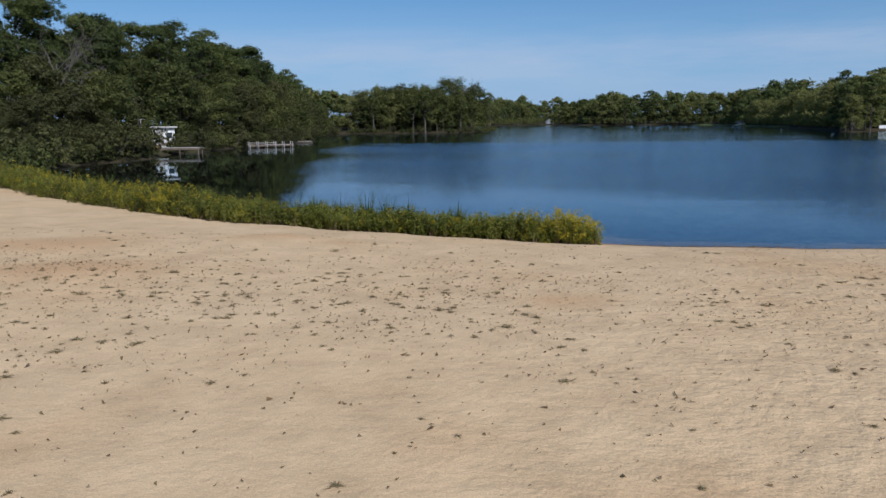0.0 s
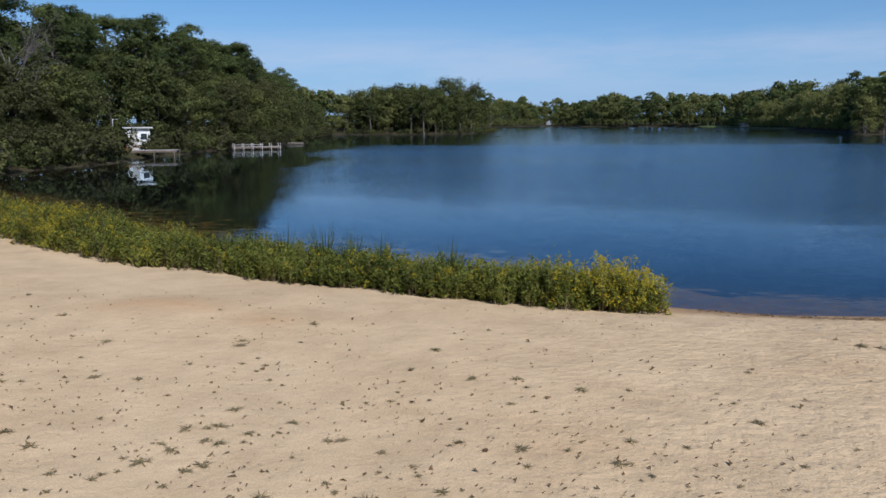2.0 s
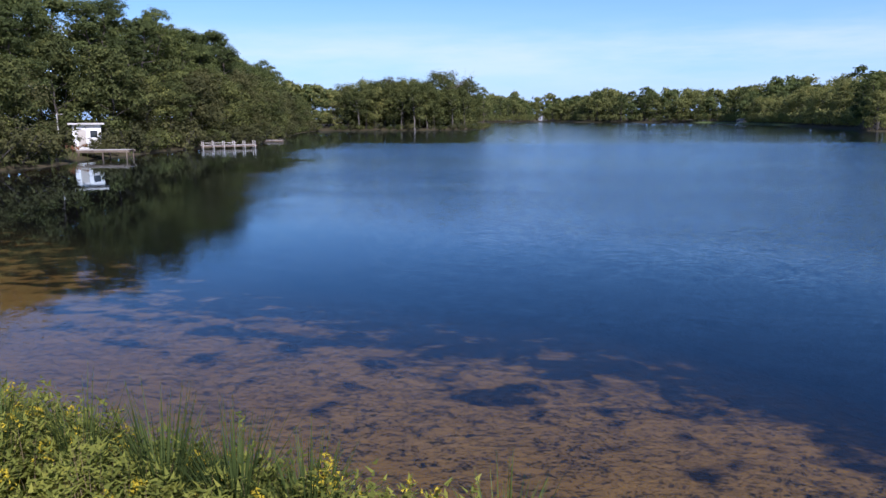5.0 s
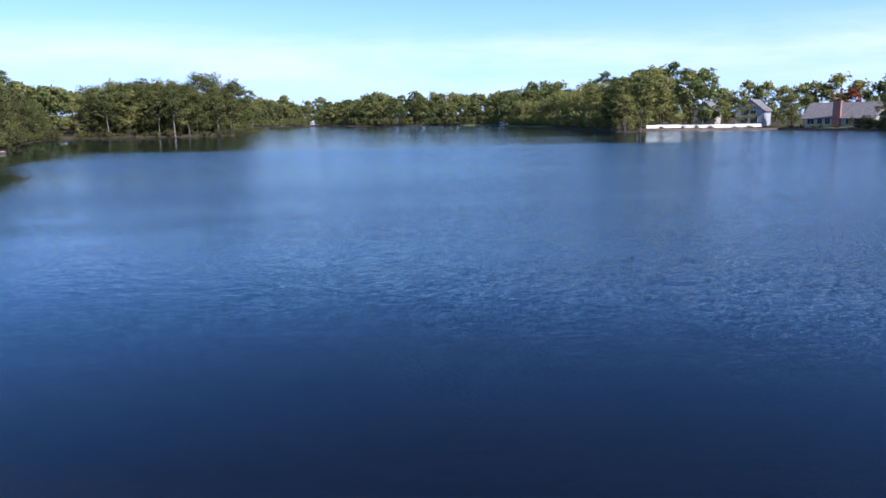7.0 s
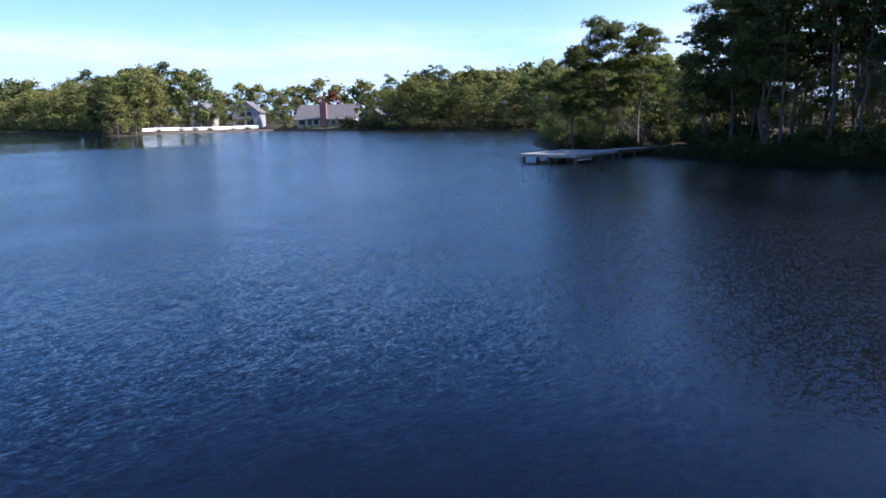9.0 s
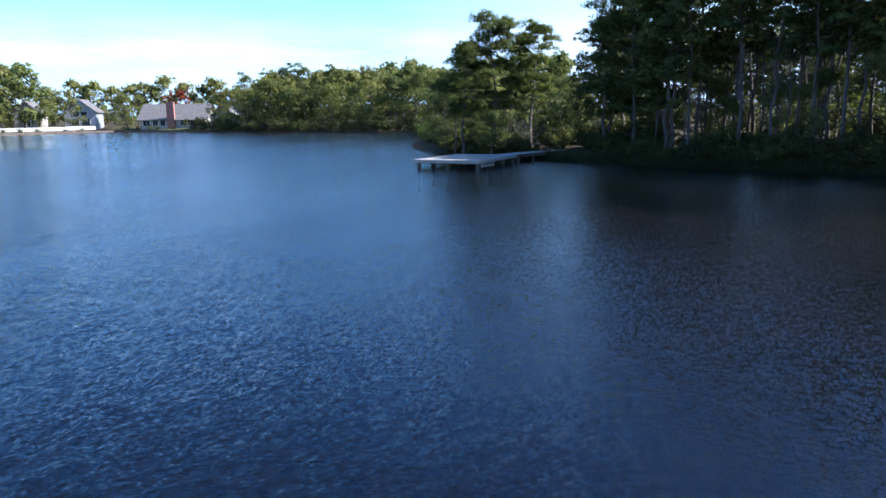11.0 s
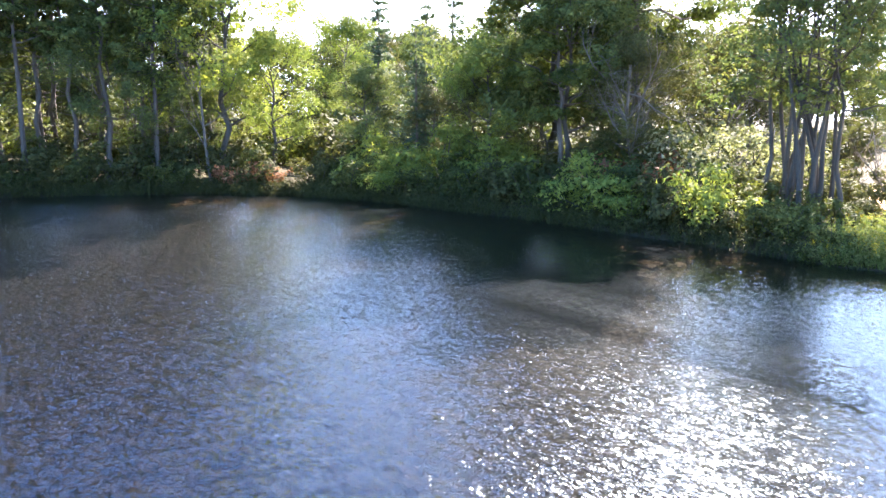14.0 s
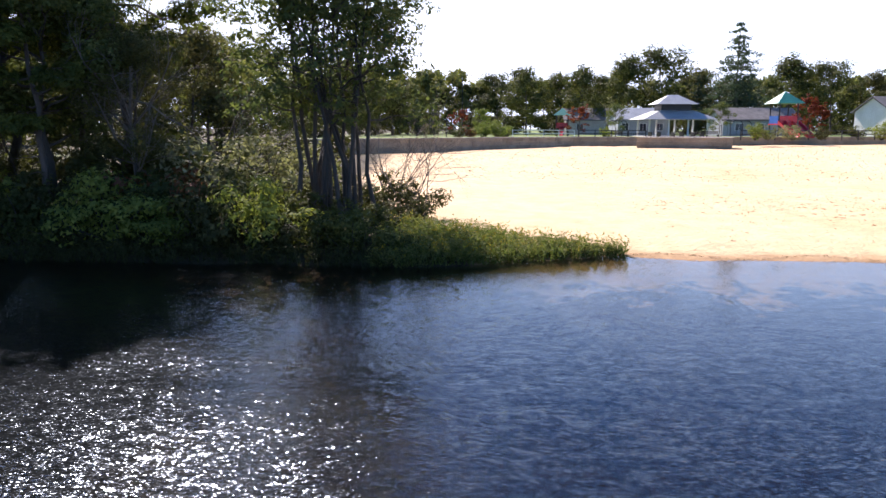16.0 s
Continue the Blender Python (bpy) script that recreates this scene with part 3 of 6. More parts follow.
def build_ground():
    xs = axis_steps(-32, 66, 0.62, -2600, 2600)
    ys = axis_steps(-4, 52, 0.62, -2600, 3200)
    X, Y = np.meshgrid(xs, ys, indexing="ij")
    x, y = X.ravel(), Y.ravel()
    z = heights(x, y)
    nx, ny = X.shape
    i, j = np.meshgrid(np.arange(nx - 1), np.arange(ny - 1), indexing="ij")
    q = np.stack([i * ny + j, (i + 1) * ny + j, (i + 1) * ny + j + 1, i * ny + j + 1], -1).reshape(-1, 4)
    g = Geo()
    g.add(np.stack([x, y, z], 1), q)
    me = g.mesh("ground", M_GROUND, True)
    d = lake_distance(x, y)
    for name, val in (("sand", beach_mask(x, y)), ("dug", sum(np.exp(-(((x - mx) / r) ** 2 + ((y - my) / (r * 0.55)) ** 2) ** 2) for mx, my, r in ((-5.2, 23.4, 1.4), (-2.8, 22.9, 0.8), (-8.0, 17.2, 2.2), (-11, 21, 2.4), (3, 15, 1.0)))), ("bedsand", smooth(-45, -30, x) * (1 - smooth(20, 25, x)) * (1 - smooth(50, 70, y))), ("lawn", np.maximum(smooth(-0.5, 0.6, wall_y(x) - y) * smooth(80, 60, x), smooth(150, 160, x) * smooth(200, 210, y) * smooth(12, 4, d) * (d > 0)))):
        a = me.attributes.new(name, "FLOAT", "POINT")
        a.data.foreach_set("value", val.astype(np.float32))
    ob = new("ground", me)
    tagged(ob, "pale sandy beach running into wooded banks and dark lake bed", "ground", kind="structure")


def build_water():
    xs = np.linspace(-140, 300, 12)
    ys = np.linspace(18, 960, 20)
    X, Y = np.meshgrid(xs, ys, indexing="ij")
    g = Geo()
    i, j = np.meshgrid(np.arange(11), np.arange(19), indexing="ij")
    q = np.stack([i * 20 + j, (i + 1) * 20 + j, (i + 1) * 20 + j + 1, i * 20 + j + 1], -1).reshape(-1, 4)
    g.add(np.stack([X.ravel(), Y.ravel(), np.zeros(X.size)], 1), q)
    ob = new("water", g.mesh("water", M_WATER, True))
    tagged(ob, "dark blue lake water with wind ripples", "lake water", kind="structure")


build_ground()
build_water()


# ---------------------------------------------------------------- trees
def unit(v):
    return v / (np.linalg.norm(v, axis=-1, keepdims=True) + 1e-9)


def clumps_to_leaves(g, centers, radii, flat, total, length, width, rng, up=0.5, tuft=0.0, sprig=20, sub=0.30):
    """Clumps carry sprigs on their upper and outer side, and sprigs carry leaves."""
    centers, radii = np.asarray(centers), np.asarray(radii)
    w = radii ** 2
    ns = max(1, total // sprig)
    idx = rng.choice(len(centers), size=ns, p=w / w.sum())
    d = unit(rng.normal(size=(ns, 3)) + np.array([0, 0, 0.25]))
    if tuft:
        d[:, 2] = np.abs(d[:, 2]) - 0.3
    rr = radii[idx] * rng.uniform(0.35, 1.0, ns) ** 0.5
    off = d * rr[:, None]
    off[:, 2] *= flat
    c = centers[idx] + off
    sr = radii[idx] * sub * rng.uniform(0.6, 1.35, ns)
    e = unit(rng.normal(size=(ns, sprig, 3)))
    pos = c[:, None] + e * (sr[:, None] * rng.uniform(0.15, 1.0, (ns, sprig)) ** 0.6)[..., None] * np.array([1, 1, 0.55 if not tuft else 0.7])
    nrm = d[:, None] * 0.7 + e * 0.55 + rng.normal(size=(ns, sprig, 3)) * 0.3
    nrm[..., 2] += up * 0.8
    sc = rng.uniform(0.65, 1.35, (ns, sprig)).ravel()
    axis = rng.normal(size=(ns, sprig, 3))
    if tuft:      # needles stand out from their twig and turn upwards
        axis = axis * (1 - tuft) + (e + d[:, None] * 0.6 + np.array([0, 0, 0.5])) * tuft
    g.leaves(pos.reshape(-1, 3), nrm.reshape(-1, 3), length * sc, width * sc, rng, axis.reshape(-1, 3))


def limb_points(p0, az, rise, length, curve, rng, k=5):
    t = np.linspace(0, 1, k)
    d = np.array([math.cos(az), math.sin(az), 0.0])
    pts = p0 + np.outer(t, d) * length * math.cos(rise)
    pts[:, 2] += t * length * math.sin(rise) + curve * length * t ** 2
    pts[1:] += rng.normal(size=(k - 1, 3)) * length * 0.035
    return pts


def broadleaf(name, seed, h, spread, leaf_n, leaf, mat, stems=1, base=0.28, limbs=13, bark=None, flat=0.75, rc=0.13, top=0.9, sides=7, fine=True, sprig=14, sub=0.42):
    """Tapered trunk or trunks, limbs with twigs, and a crown of leaf clumps with gaps."""
    rng = np.random.default_rng(seed)
    wood, crown = Geo(), Geo()
    cs, rs = [], []
    for s in range(stems):
        lean = rng.normal(size=2) * (0.05 if stems == 1 else 0.10) * h
        foot = rng.normal(size=2) * (0.0 if stems == 1 else 0.038 * h)
        hs = h * (1 if s == 0 else rng.uniform(0.72, 0.97))
        t = np.linspace(0, 1, 9)
        tr = np.stack([foot[0] + lean[0] * t ** 1.4, foot[1] + lean[1] * t ** 1.4, t * hs * top], 1)
        tr[1:, :2] += rng.normal(size=(8, 2)) * (0.012 if stems == 1 else 0.006) * h
        r0 = h * 0.017 / (1 if stems == 1 else 2.1)
        wood.tube(np.vstack([tr[:1] - [0, 0, 0.3], tr]), r0 * np.concatenate([[1.5], (1.25 - 0.25 * np.minimum(1, t * 8)) * (1 - t * 0.86)]), sides)
        nl = limbs if stems == 1 else max(5, limbs // 2)
        for k in range(nl):
            rel = (k + rng.uniform(0.2, 0.8)) / nl
            tt = base + (1 - base) * rel ** 0.9
            p0 = np.array([np.interp(tt, t, tr[:, a]) for a in range(3)])
            az_ = k * 2.4 + rng.uniform(-0.5, 0.5) + s
            L = spread * (0.45 + 0.75 * math.sin(math.pi * min(1, rel * 0.85 + 0.2))) * rng.uniform(0.7, 1.2)
            L *= 1 if stems == 1 else 0.75
            rise = radians(8 + 52 * rel + rng.uniform(-12, 12))
            lp = limb_points(p0, az_, rise, L, 0.10, rng)
            wood.tube(lp[::1 if fine else 2], r0 * 0.42 * (1 - 0.45 * rel) * np.linspace(1, 0.18, 5)[::1 if fine else 2], 5 if fine else 3)
            for q in range(3):
                a = lp[2 + (q % 2)] * 0.6 + lp[3 + (q % 2)] * 0.4
                tp = limb_points(a, az_ + rng.uniform(-1.3, 1.3), rise + rng.uniform(-0.3, 0.5), L * rng.uniform(0.3, 0.5), 0.05, rng, 3)
                if fine:
                    wood.tube(tp, r0 * 0.14 * np.linspace(1, 0.3, 3), 3)
                cs.append(tp[-1])
                rs.append(h * rc * rng.uniform(0.55, 1.1))
            cs += [lp[-1], lp[3]]
            rs += [h * rc * rng.uniform(0.6, 1.15), h * rc * rng.uniform(0.5, 0.85)]
        cs.append(tr[-1])
        rs.append(h * rc * 0.8)
    clumps_to_leaves(crown, cs, rs, flat, leaf_n, leaf * 1.25, leaf * 0.85, rng, sprig=sprig, sub=sub)
    return name, wood.mesh("trunk", bark or M_BARK2, True), crown.mesh("crown", mat)


def pine(name, seed, h, spread, leaf_n, leaf, base=0.42, limbs=17, mat=None, dead=8, rc=0.085, girth=1.0, fine=True, sprig=22, sub=0.3):
    """Pitch pine: bare lower trunk with dead stubs, uneven tiers of flat needle clumps."""
    rng = np.random.default_rng(seed)
    wood, crown = Geo(), Geo()
    t = np.linspace(0, 1, 10)
    lean = rng.normal(size=2) * 0.035 * h
    tr = np.stack([lean[0] * t ** 1.5, lean[1] * t ** 1.5, t * h * 0.95], 1)
    tr[1:, :2] += rng.normal(size=(9, 2)) * 0.009 * h * girth
    r0 = h * 0.0145 * girth
    wood.tube(np.vstack([tr[:1] - [0, 0, 0.3], tr]), r0 * np.concatenate([[1.4], (1.2 - 0.2 * np.minimum(1, t * 8)) * (1 - t * 0.84)]), 7)
    cs, rs = [], []
    for k in range(limbs):
        rel = (k + rng.uniform(0.1, 0.9)) / limbs
        tt = base + (1 - base) * rel
        p0 = np.array([np.interp(tt, t, tr[:, a]) for a in range(3)])
        az_ = k * 2.4 + rng.uniform(-0.6, 0.6)
        L = spread * (1.05 - 0.62 * rel ** 1.6) * rng.uniform(0.55, 1.2) * min(1.0, 0.55 + rel * 1.6)
        rise = radians(-8 + 45 * rel ** 1.5 + rng.uniform(-12, 12))
        lp = limb_points(p0, az_, rise, L, 0.14, rng)
        wood.tube(lp[::1 if fine else 2], r0 * 0.36 * (1 - 0.4 * rel) * np.linspace(1, 0.16, 5)[::1 if fine else 2], 4 if fine else 3)
        for q in range(2 if fine else 1):
            a = lp[2 + q]
            tp = limb_points(a, az_ + rng.uniform(-1.2, 1.2), rise + 0.25, L * rng.uniform(0.22, 0.42), 0.1, rng, 3)
            if fine:
                wood.tube(tp, r0 * 0.12 * np.linspace(1, 0.3, 3), 3)
            cs.append(tp[-1])
            rs.append(h * rc * rng.uniform(0.6, 1.05))
        cs.append(lp[-1])
        rs.append(h * rc * rng.uniform(0.8, 1.3))
    cs.append(tr[-1])
    rs.append(h * rc * 0.9)
    for k in range(dead):
        tt = rng.uniform(0.12, base + 0.1)
        p0 = np.array([np.interp(tt, t, tr[:, a]) for a in range(3)])
        lp = limb_points(p0, rng.uniform(0, 6.3), rng.uniform(-0.35, 0.3), spread * rng.uniform(0.25, 0.7), -0.05, rng, 4)
        wood.tube(lp, r0 * 0.16 * np.linspace(1, 0.2, 4), 3)
    clumps_to_leaves(crown, cs, rs, 0.72, leaf_n, leaf * 1.5, leaf * 0.65, rng, 0.7, 0.6, sprig, sub)
    return name, wood.mesh("trunk", M_BARK, True), crown.mesh("crown", mat or M_PINE)


def conifer(name, seed, h, spread, leaf_n, leaf, mat=None, droop=-0.22, sparse=0.0, tiers=20):
    """Spruce or cedar: whorls of boughs that shorten to a spire."""
    rng = np.random.default_rng(seed)
    wood, crown = Geo(), Geo()
    t = np.linspace(0, 1, 8)
    tr = np.stack([rng.normal(size=8) * 0.004 * h, rng.normal(size=8) * 0.004 * h, t * h], 1)
    r0 = h * 0.014
    wood.tube(np.vstack([tr[:1] - [0, 0, 0.3], tr]), r0 * np.concatenate([[1.3], (1 - t * 0.93)]), 7)
    pts, dirs, wts = [], [], []
    for k in range(tiers):
        rel = (k + 0.5) / tiers
        z = h * (0.08 + 0.90 * rel)
        L0 = spread * (1 - rel) ** 0.8 * (0.55 + 0.45 * min(1, rel * 5))
        for q in range(6):
            if rng.random() < sparse:
                continue
            az_ = q * 1.05 + k * 0.6 + rng.uniform(-0.3, 0.3)
            L = L0 * rng.uniform(0.6, 1.2) + 0.02 * h
            lp = limb_points(np.array([0, 0, z + rng.uniform(-0.02, 0.02) * h]), az_, radians(10 - 22 * (1 - rel)), L, droop * 0.4, rng, 4)
            wood.tube(lp, r0 * 0.2 * (1.1 - rel) * np.linspace(1, 0.2, 4), 4)
            for s in np.linspace(0.25, 1, 4):
                pts.append(np.array([np.interp(s, np.linspace(0, 1, 4), lp[:, a]) for a in range(3)]))
                wts.append(L * (1.15 - 0.4 * s))
    clumps_to_leaves(crown, pts, np.array(wts) * 0.24 + 0.012 * h, 0.45, leaf_n, leaf * 1.4, leaf * 0.5, rng, 0.5, sprig=8, sub=0.6)
    return name, wood.mesh("trunk", M_BARK, True), crown.mesh("crown", mat or M_SPRUCE)


def bare(name, seed, h, spread, stems=1, twigs=7):
    """A leafless grey tree or shrub."""
    rng = np.random.default_rng(seed)
    wood = Geo()

    def grow(p, d, L, r, lev):
        k = 4
        pts = [p]
        for _ in range(k - 1):
            d = unit(d + rng.normal(size=3) * 0.16 + np.array([0, 0, 0.04]))
            pts.append(pts[-1] + d * L / (k - 1))
        wood.tube(np.array(pts), r * np.linspace(1, 0.45, k), 5 if lev < 2 else 3)
        if lev >= 3:
            return
        for q in range(twigs if lev else twigs + 3):
            t = rng.uniform(0.25, 1.0)
            a = np.array([np.interp(t, np.linspace(0, 1, k), np.array(pts)[:, c]) for c in range(3)])
            grow(a, unit(d + rng.normal(size=3) * 0.75), L * rng.uniform(0.32, 0.6), r * 0.36, lev + 1)

    for s in range(stems):
        d = unit(np.array([rng.normal() * spread / h, rng.normal() * spread / h, 1.0]))
        grow(np.array([rng.normal() * 0.06 * h, rng.normal() * 0.06 * h, -0.2]), d, h * rng.uniform(0.6, 0.8), 0.012 * h / math.sqrt(stems), 0)
    return name, wood.mesh("trunk", M_DEAD, True), None


def shrub(name, seed, h, spread, leaf_n, leaf, mat, stems=9, sprig=6, sub=0.5):
    rng = np.random.default_rng(seed)
    wood, crown = Geo(), Geo()
    cs, rs = [], []
    for s in range(stems):
        az_ = s * 2.4 + rng.uniform(-0.4, 0.4)
        lp = limb_points(np.array([rng.normal() * 0.08 * spread, rng.normal() * 0.08 * spread, -0.15]), az_, radians(rng.uniform(35, 80)),
                         math.hypot(h, spread) * rng.uniform(0.5, 0.85), -0.08, rng, 4)
        wood.tube(lp, 0.02 * h * np.linspace(1, 0.25, 4), 4)
        cs += [lp[1], lp[2], lp[3], lp[3] + rng.normal(size=3) * 0.12 * spread]
        rs += list(np.array([0.2, 0.24, 0.24, 0.18]) * h * rng.uniform(0.7, 1.3, 4))
    cs = np.array(cs)
    cs[:, 2] = np.maximum(cs[:, 2], 0.12 * h)
    clumps_to_leaves(crown, cs, rs, 0.8, leaf_n, leaf * 1.15, leaf * 0.7, rng, sprig=sprig, sub=sub)
    return name, wood.mesh("stem", M_BARK2, True), crown.mesh("crown", mat)


def plant(variant, x, y, scale, turn, label, category, group="", z=None, tall=1.0):
    """Set a variant on the ground; the first one is built, those after it are copies that share its meshes."""
    name, wood, crown = variant[:3]
    z = ground_z(x, y) if z is None else z
    m = pose(x, y, z - 0.03, 0, 0, turn) @ Matrix.Diagonal((scale, scale, scale * tall, 1))
    ob = thing(name, m, label, category, group)
    child(wood.name.split(".")[0], wood, ob)
    if crown:
        child("crown", crown, ob)
    return ob


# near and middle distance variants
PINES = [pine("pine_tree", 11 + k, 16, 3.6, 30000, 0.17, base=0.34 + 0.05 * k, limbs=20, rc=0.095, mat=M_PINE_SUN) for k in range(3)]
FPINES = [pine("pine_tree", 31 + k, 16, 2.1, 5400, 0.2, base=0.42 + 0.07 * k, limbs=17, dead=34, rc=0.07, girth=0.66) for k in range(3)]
OAKS = [broadleaf("oak_tree", 51 + k, 12, 3.6, 20000, 0.13, M_OAK) for k in range(2)]
OAKS.append(broadleaf("oak_tree", 55, 12, 3.2, 18000, 0.13, M_OLIVE))
MAPLES = [broadleaf("maple_tree", 61 + k, 12.5, 3.8, 24000, 0.13, M_MAPLE, base=0.2) for k in range(2)]
CLUMP = broadleaf("multi_stemmed_tree", 71, 12.5, 2.7, 17000, 0.12, M_OAK, stems=8, base=0.42, limbs=14, rc=0.085)
CEDARS = [conifer("cedar_tree", 81 + k, 10, 1.9, 9000, 0.14, M_SPRUCE, sparse=0.25) for k in range(2)]
THIN = conifer("thin_spruce", 85, 12, 1.5, 4000, 0.14, M_SPRUCE, sparse=0.6, tiers=16)
BARES = [bare("bare_tree", 91 + k, 9, 2.0) for k in range(2)]
BARESHRUB = bare("bare_shrub", 95, 4.2, 1.5, stems=5, twigs=5)
SHRUBS = [shrub("shrub", 101, 2.2, 1.7, 2400, 0.14, M_SHADEOAK), shrub("shrub", 102, 2.0, 1.6, 2300, 0.14, M_OLIVE), shrub("shrub", 103, 2.4, 1.6, 2400, 0.14, M_MAPLE)]
PALESHRUB = shrub("silvery_shrub", 104, 3.0, 1.9, 2600, 0.15, M_PALE)
RUSTSHRUB = shrub("rust_shrub", 105, 1.8, 1.6, 1500, 0.16, M_RUST)
# further off
MPINES = [pine("pine_tree", 131 + k, 18, 4.0, 12000, 0.22, base=0.25, limbs=17, dead=5, rc=0.10, fine=False) for k in range(3)]
MOAKS = [broadleaf("oak_tree", 141 + k, 14, 4.2, 8600, 0.32, (M_SHADEOAK, M_OLIVE, M_SHADEOAK)[k], base=0.08, rc=0.175, fine=False, sides=5, sub=0.5) for k in range(3)]
MSHRUBS = [shrub("shrub", 151 + k, 3.0, 2.6, 1500, 0.24, (M_SHADEOAK, M_OLIVE)[k]) for k in range(2)]
EOAKS = [broadleaf("oak_tree", 181 + k, 14, 4.2, 4600, 0.34, (M_MIDOAK, M_OAK)[k], base=0.08, rc=0.15, fine=False, sides=5) for k in range(2)]
PALETRUNK = broadleaf("pale_trunked_tree", 145, 13, 3.0, 4200, 0.30, M_SHADEOAK, base=0.4, bark=M_DEAD, rc=0.12, fine=False, sides=5)
# far
FAROAKS = [broadleaf("oak_tree", 161 + k, 16, 5.0, 1400, 0.85, (M_MIDOAK, M_MIDOAK, M_OAK)[k], base=0.06, limbs=10, rc=0.15, fine=False, sides=4, sprig=5, sub=0.5) for k in range(3)]
EFAR = [broadleaf("oak_tree", 191 + k, 16, 5.0, 2600, 0.52, M_MIDOAK, base=0.06, limbs=10, rc=0.15, fine=False, sides=4, sprig=6, sub=0.5) for k in range(2)]
FARBUSH = [shrub("shrub", 165, 5.0, 5.0, 500, 0.7, M_MIDOAK)]
FARPINES = [pine("pine_tree", 171 + k, 18, 4.4, 1300, 0.62, base=0.25, limbs=13, dead=0, rc=0.11, fine=False, sprig=6, sub=0.45) for k in range(2)]
RNG = random.Random(7)
L_PINE = "tall dark green pitch pine on the lake bank"
L_OAK = "leafy green oak tree on the wooded bank"


CLEAR = [((-47, 107), (-42.0, 96), 4.4), ((59, 73), (70, 67), 2.0), ((72, 69), (76, 67.5), 1.6)]     # kept free: by the shed, by the dock


def blocked(x, y):
    for (ax, ay), (bx, by), r in CLEAR:
        dx, dy = bx - ax, by - ay
        t = max(0.0, min(1.0, ((x - ax) * dx + (y - ay) * dy) / (dx * dx + dy * dy)))
        if math.hypot(x - ax - t * dx, y - ay - t * dy) < r:
            return True
    return False


def bake(name, label, items):
    """Distant trees that nobody could count, joined: one mesh of wood, one mesh of leaves."""
    ob = thing(name, Matrix.Identity(4), label, "woods", kind="stuff")
    wood, crowns = Geo(), {}
    for v, m in items:
        for me, leafy in ((v[1], False), (v[2], True)):
            if me is None:
                continue
            co = np.empty(len(me.vertices) * 3, np.float32)
            me.vertices.foreach_get("co", co)
            ix = np.empty(len(me.loops), np.int32)
            me.loops.foreach_get("vertex_index", ix)
            mm = np.array(m)
            co = co.reshape(-1, 3) @ mm[:3, :3].T + mm[:3, 3]
            key = me.materials[0].name
            g = crowns.setdefault(key, (Geo(3), me.materials[0]))[0] if leafy else wood
            g.add(co, ix)
    child("trunks", wood.mesh("trunks", M_BARK2, True), ob)
    for g, mat in crowns.values():
        child("crowns", g.mesh("crowns", mat), ob)


def row(points, offset, step, kinds, scale, jitter, label_of, group, start=0.0, into=None):
    """Trees along a line of the plan, shifted inland (to the left of the line's way by offset)."""
    total = 0.0
    nxt = start
    for (ax, ay), (bx, by) in zip(points, points[1:]):
        L = math.hypot(bx - ax, by - ay)
        ux, uy = (bx - ax) / L, (by - ay) / L
        while nxt < total + L:
            s = nxt - total
            x = ax + ux * s - uy * offset + RNG.uniform(-jitter, jitter)
            y = ay + uy * s + ux * offset + RNG.uniform(-jitter, jitter)
            v = RNG.choice(kinds)
            sc = RNG.uniform(*scale)
            nxt += step * RNG.uniform(0.75, 1.3)
            if blocked(x, y):
                continue
            if into is not None:
                into.append((v, pose(x, y, ground_z(x, y) - 0.05, 0, 0, RNG.uniform(0, 360)) @ Matrix.Diagonal((sc, sc, sc * RNG.uniform(0.9, 1.1), 1))))
                continue
            plant(v, x, y, sc, RNG.uniform(0, 360), label_of[v[0]], v[0].replace("_", " ") if "shrub" not in v[0] else "shrub", group, tall=RNG.uniform(0.92, 1.1))
        total += L


LABELS = {"pine_tree": "tall dark green pitch pine with a bare lower trunk", "oak_tree": "leafy green oak tree standing in the lakeside wood",
          "shrub": "dense green bank shrub growing at the waterline", "maple_tree": "yellow-green sunlit maple tree on the bank",
          "cedar_tree": "dark narrow cedar tree in the wood", "bare_tree": "leafless grey tree standing among the pines",
          "thin_spruce": "thin sparse spruce with a bare spire"}
EASTBANK = [(71, 63.5), (68.5, 61), (66.5, 58), (63.5, 50), (61.8, 43), (59, 36.8), (55.5, 33)]
SOUTHBANK = [(55.5, 33), (51, 31), (45, 29.7), (41, 28.9), (37, 28.7), (32, 28.3), (27.5, 28.6)]
WESTBANK = [(-31, 51), (-37, 60), (-42, 72), (-41, 80), (-40, 88), (-43.6, 99), (-43.2, 102), (-42.5, 109), (-44, 120), (-42.5, 131), (-40, 145), (-44, 180), (-52, 215), (-58, 250), (-60, 285)]
SPIT = [(-60, 288), (-44, 286), (-20, 287), (-6, 308), (-1, 336)]
NORTH = [(-50, 640), (10, 795), (60, 885), (90, 850), (87, 765), (140, 704), (182, 642), (168, 527), (156, 417), (140, 366), (118, 267)]
EAST = [(116, 270), (112, 246)]
EAST2 = [(172, 213), (164, 184), (163, 160), (160, 133), (132, 110), (98, 93)]


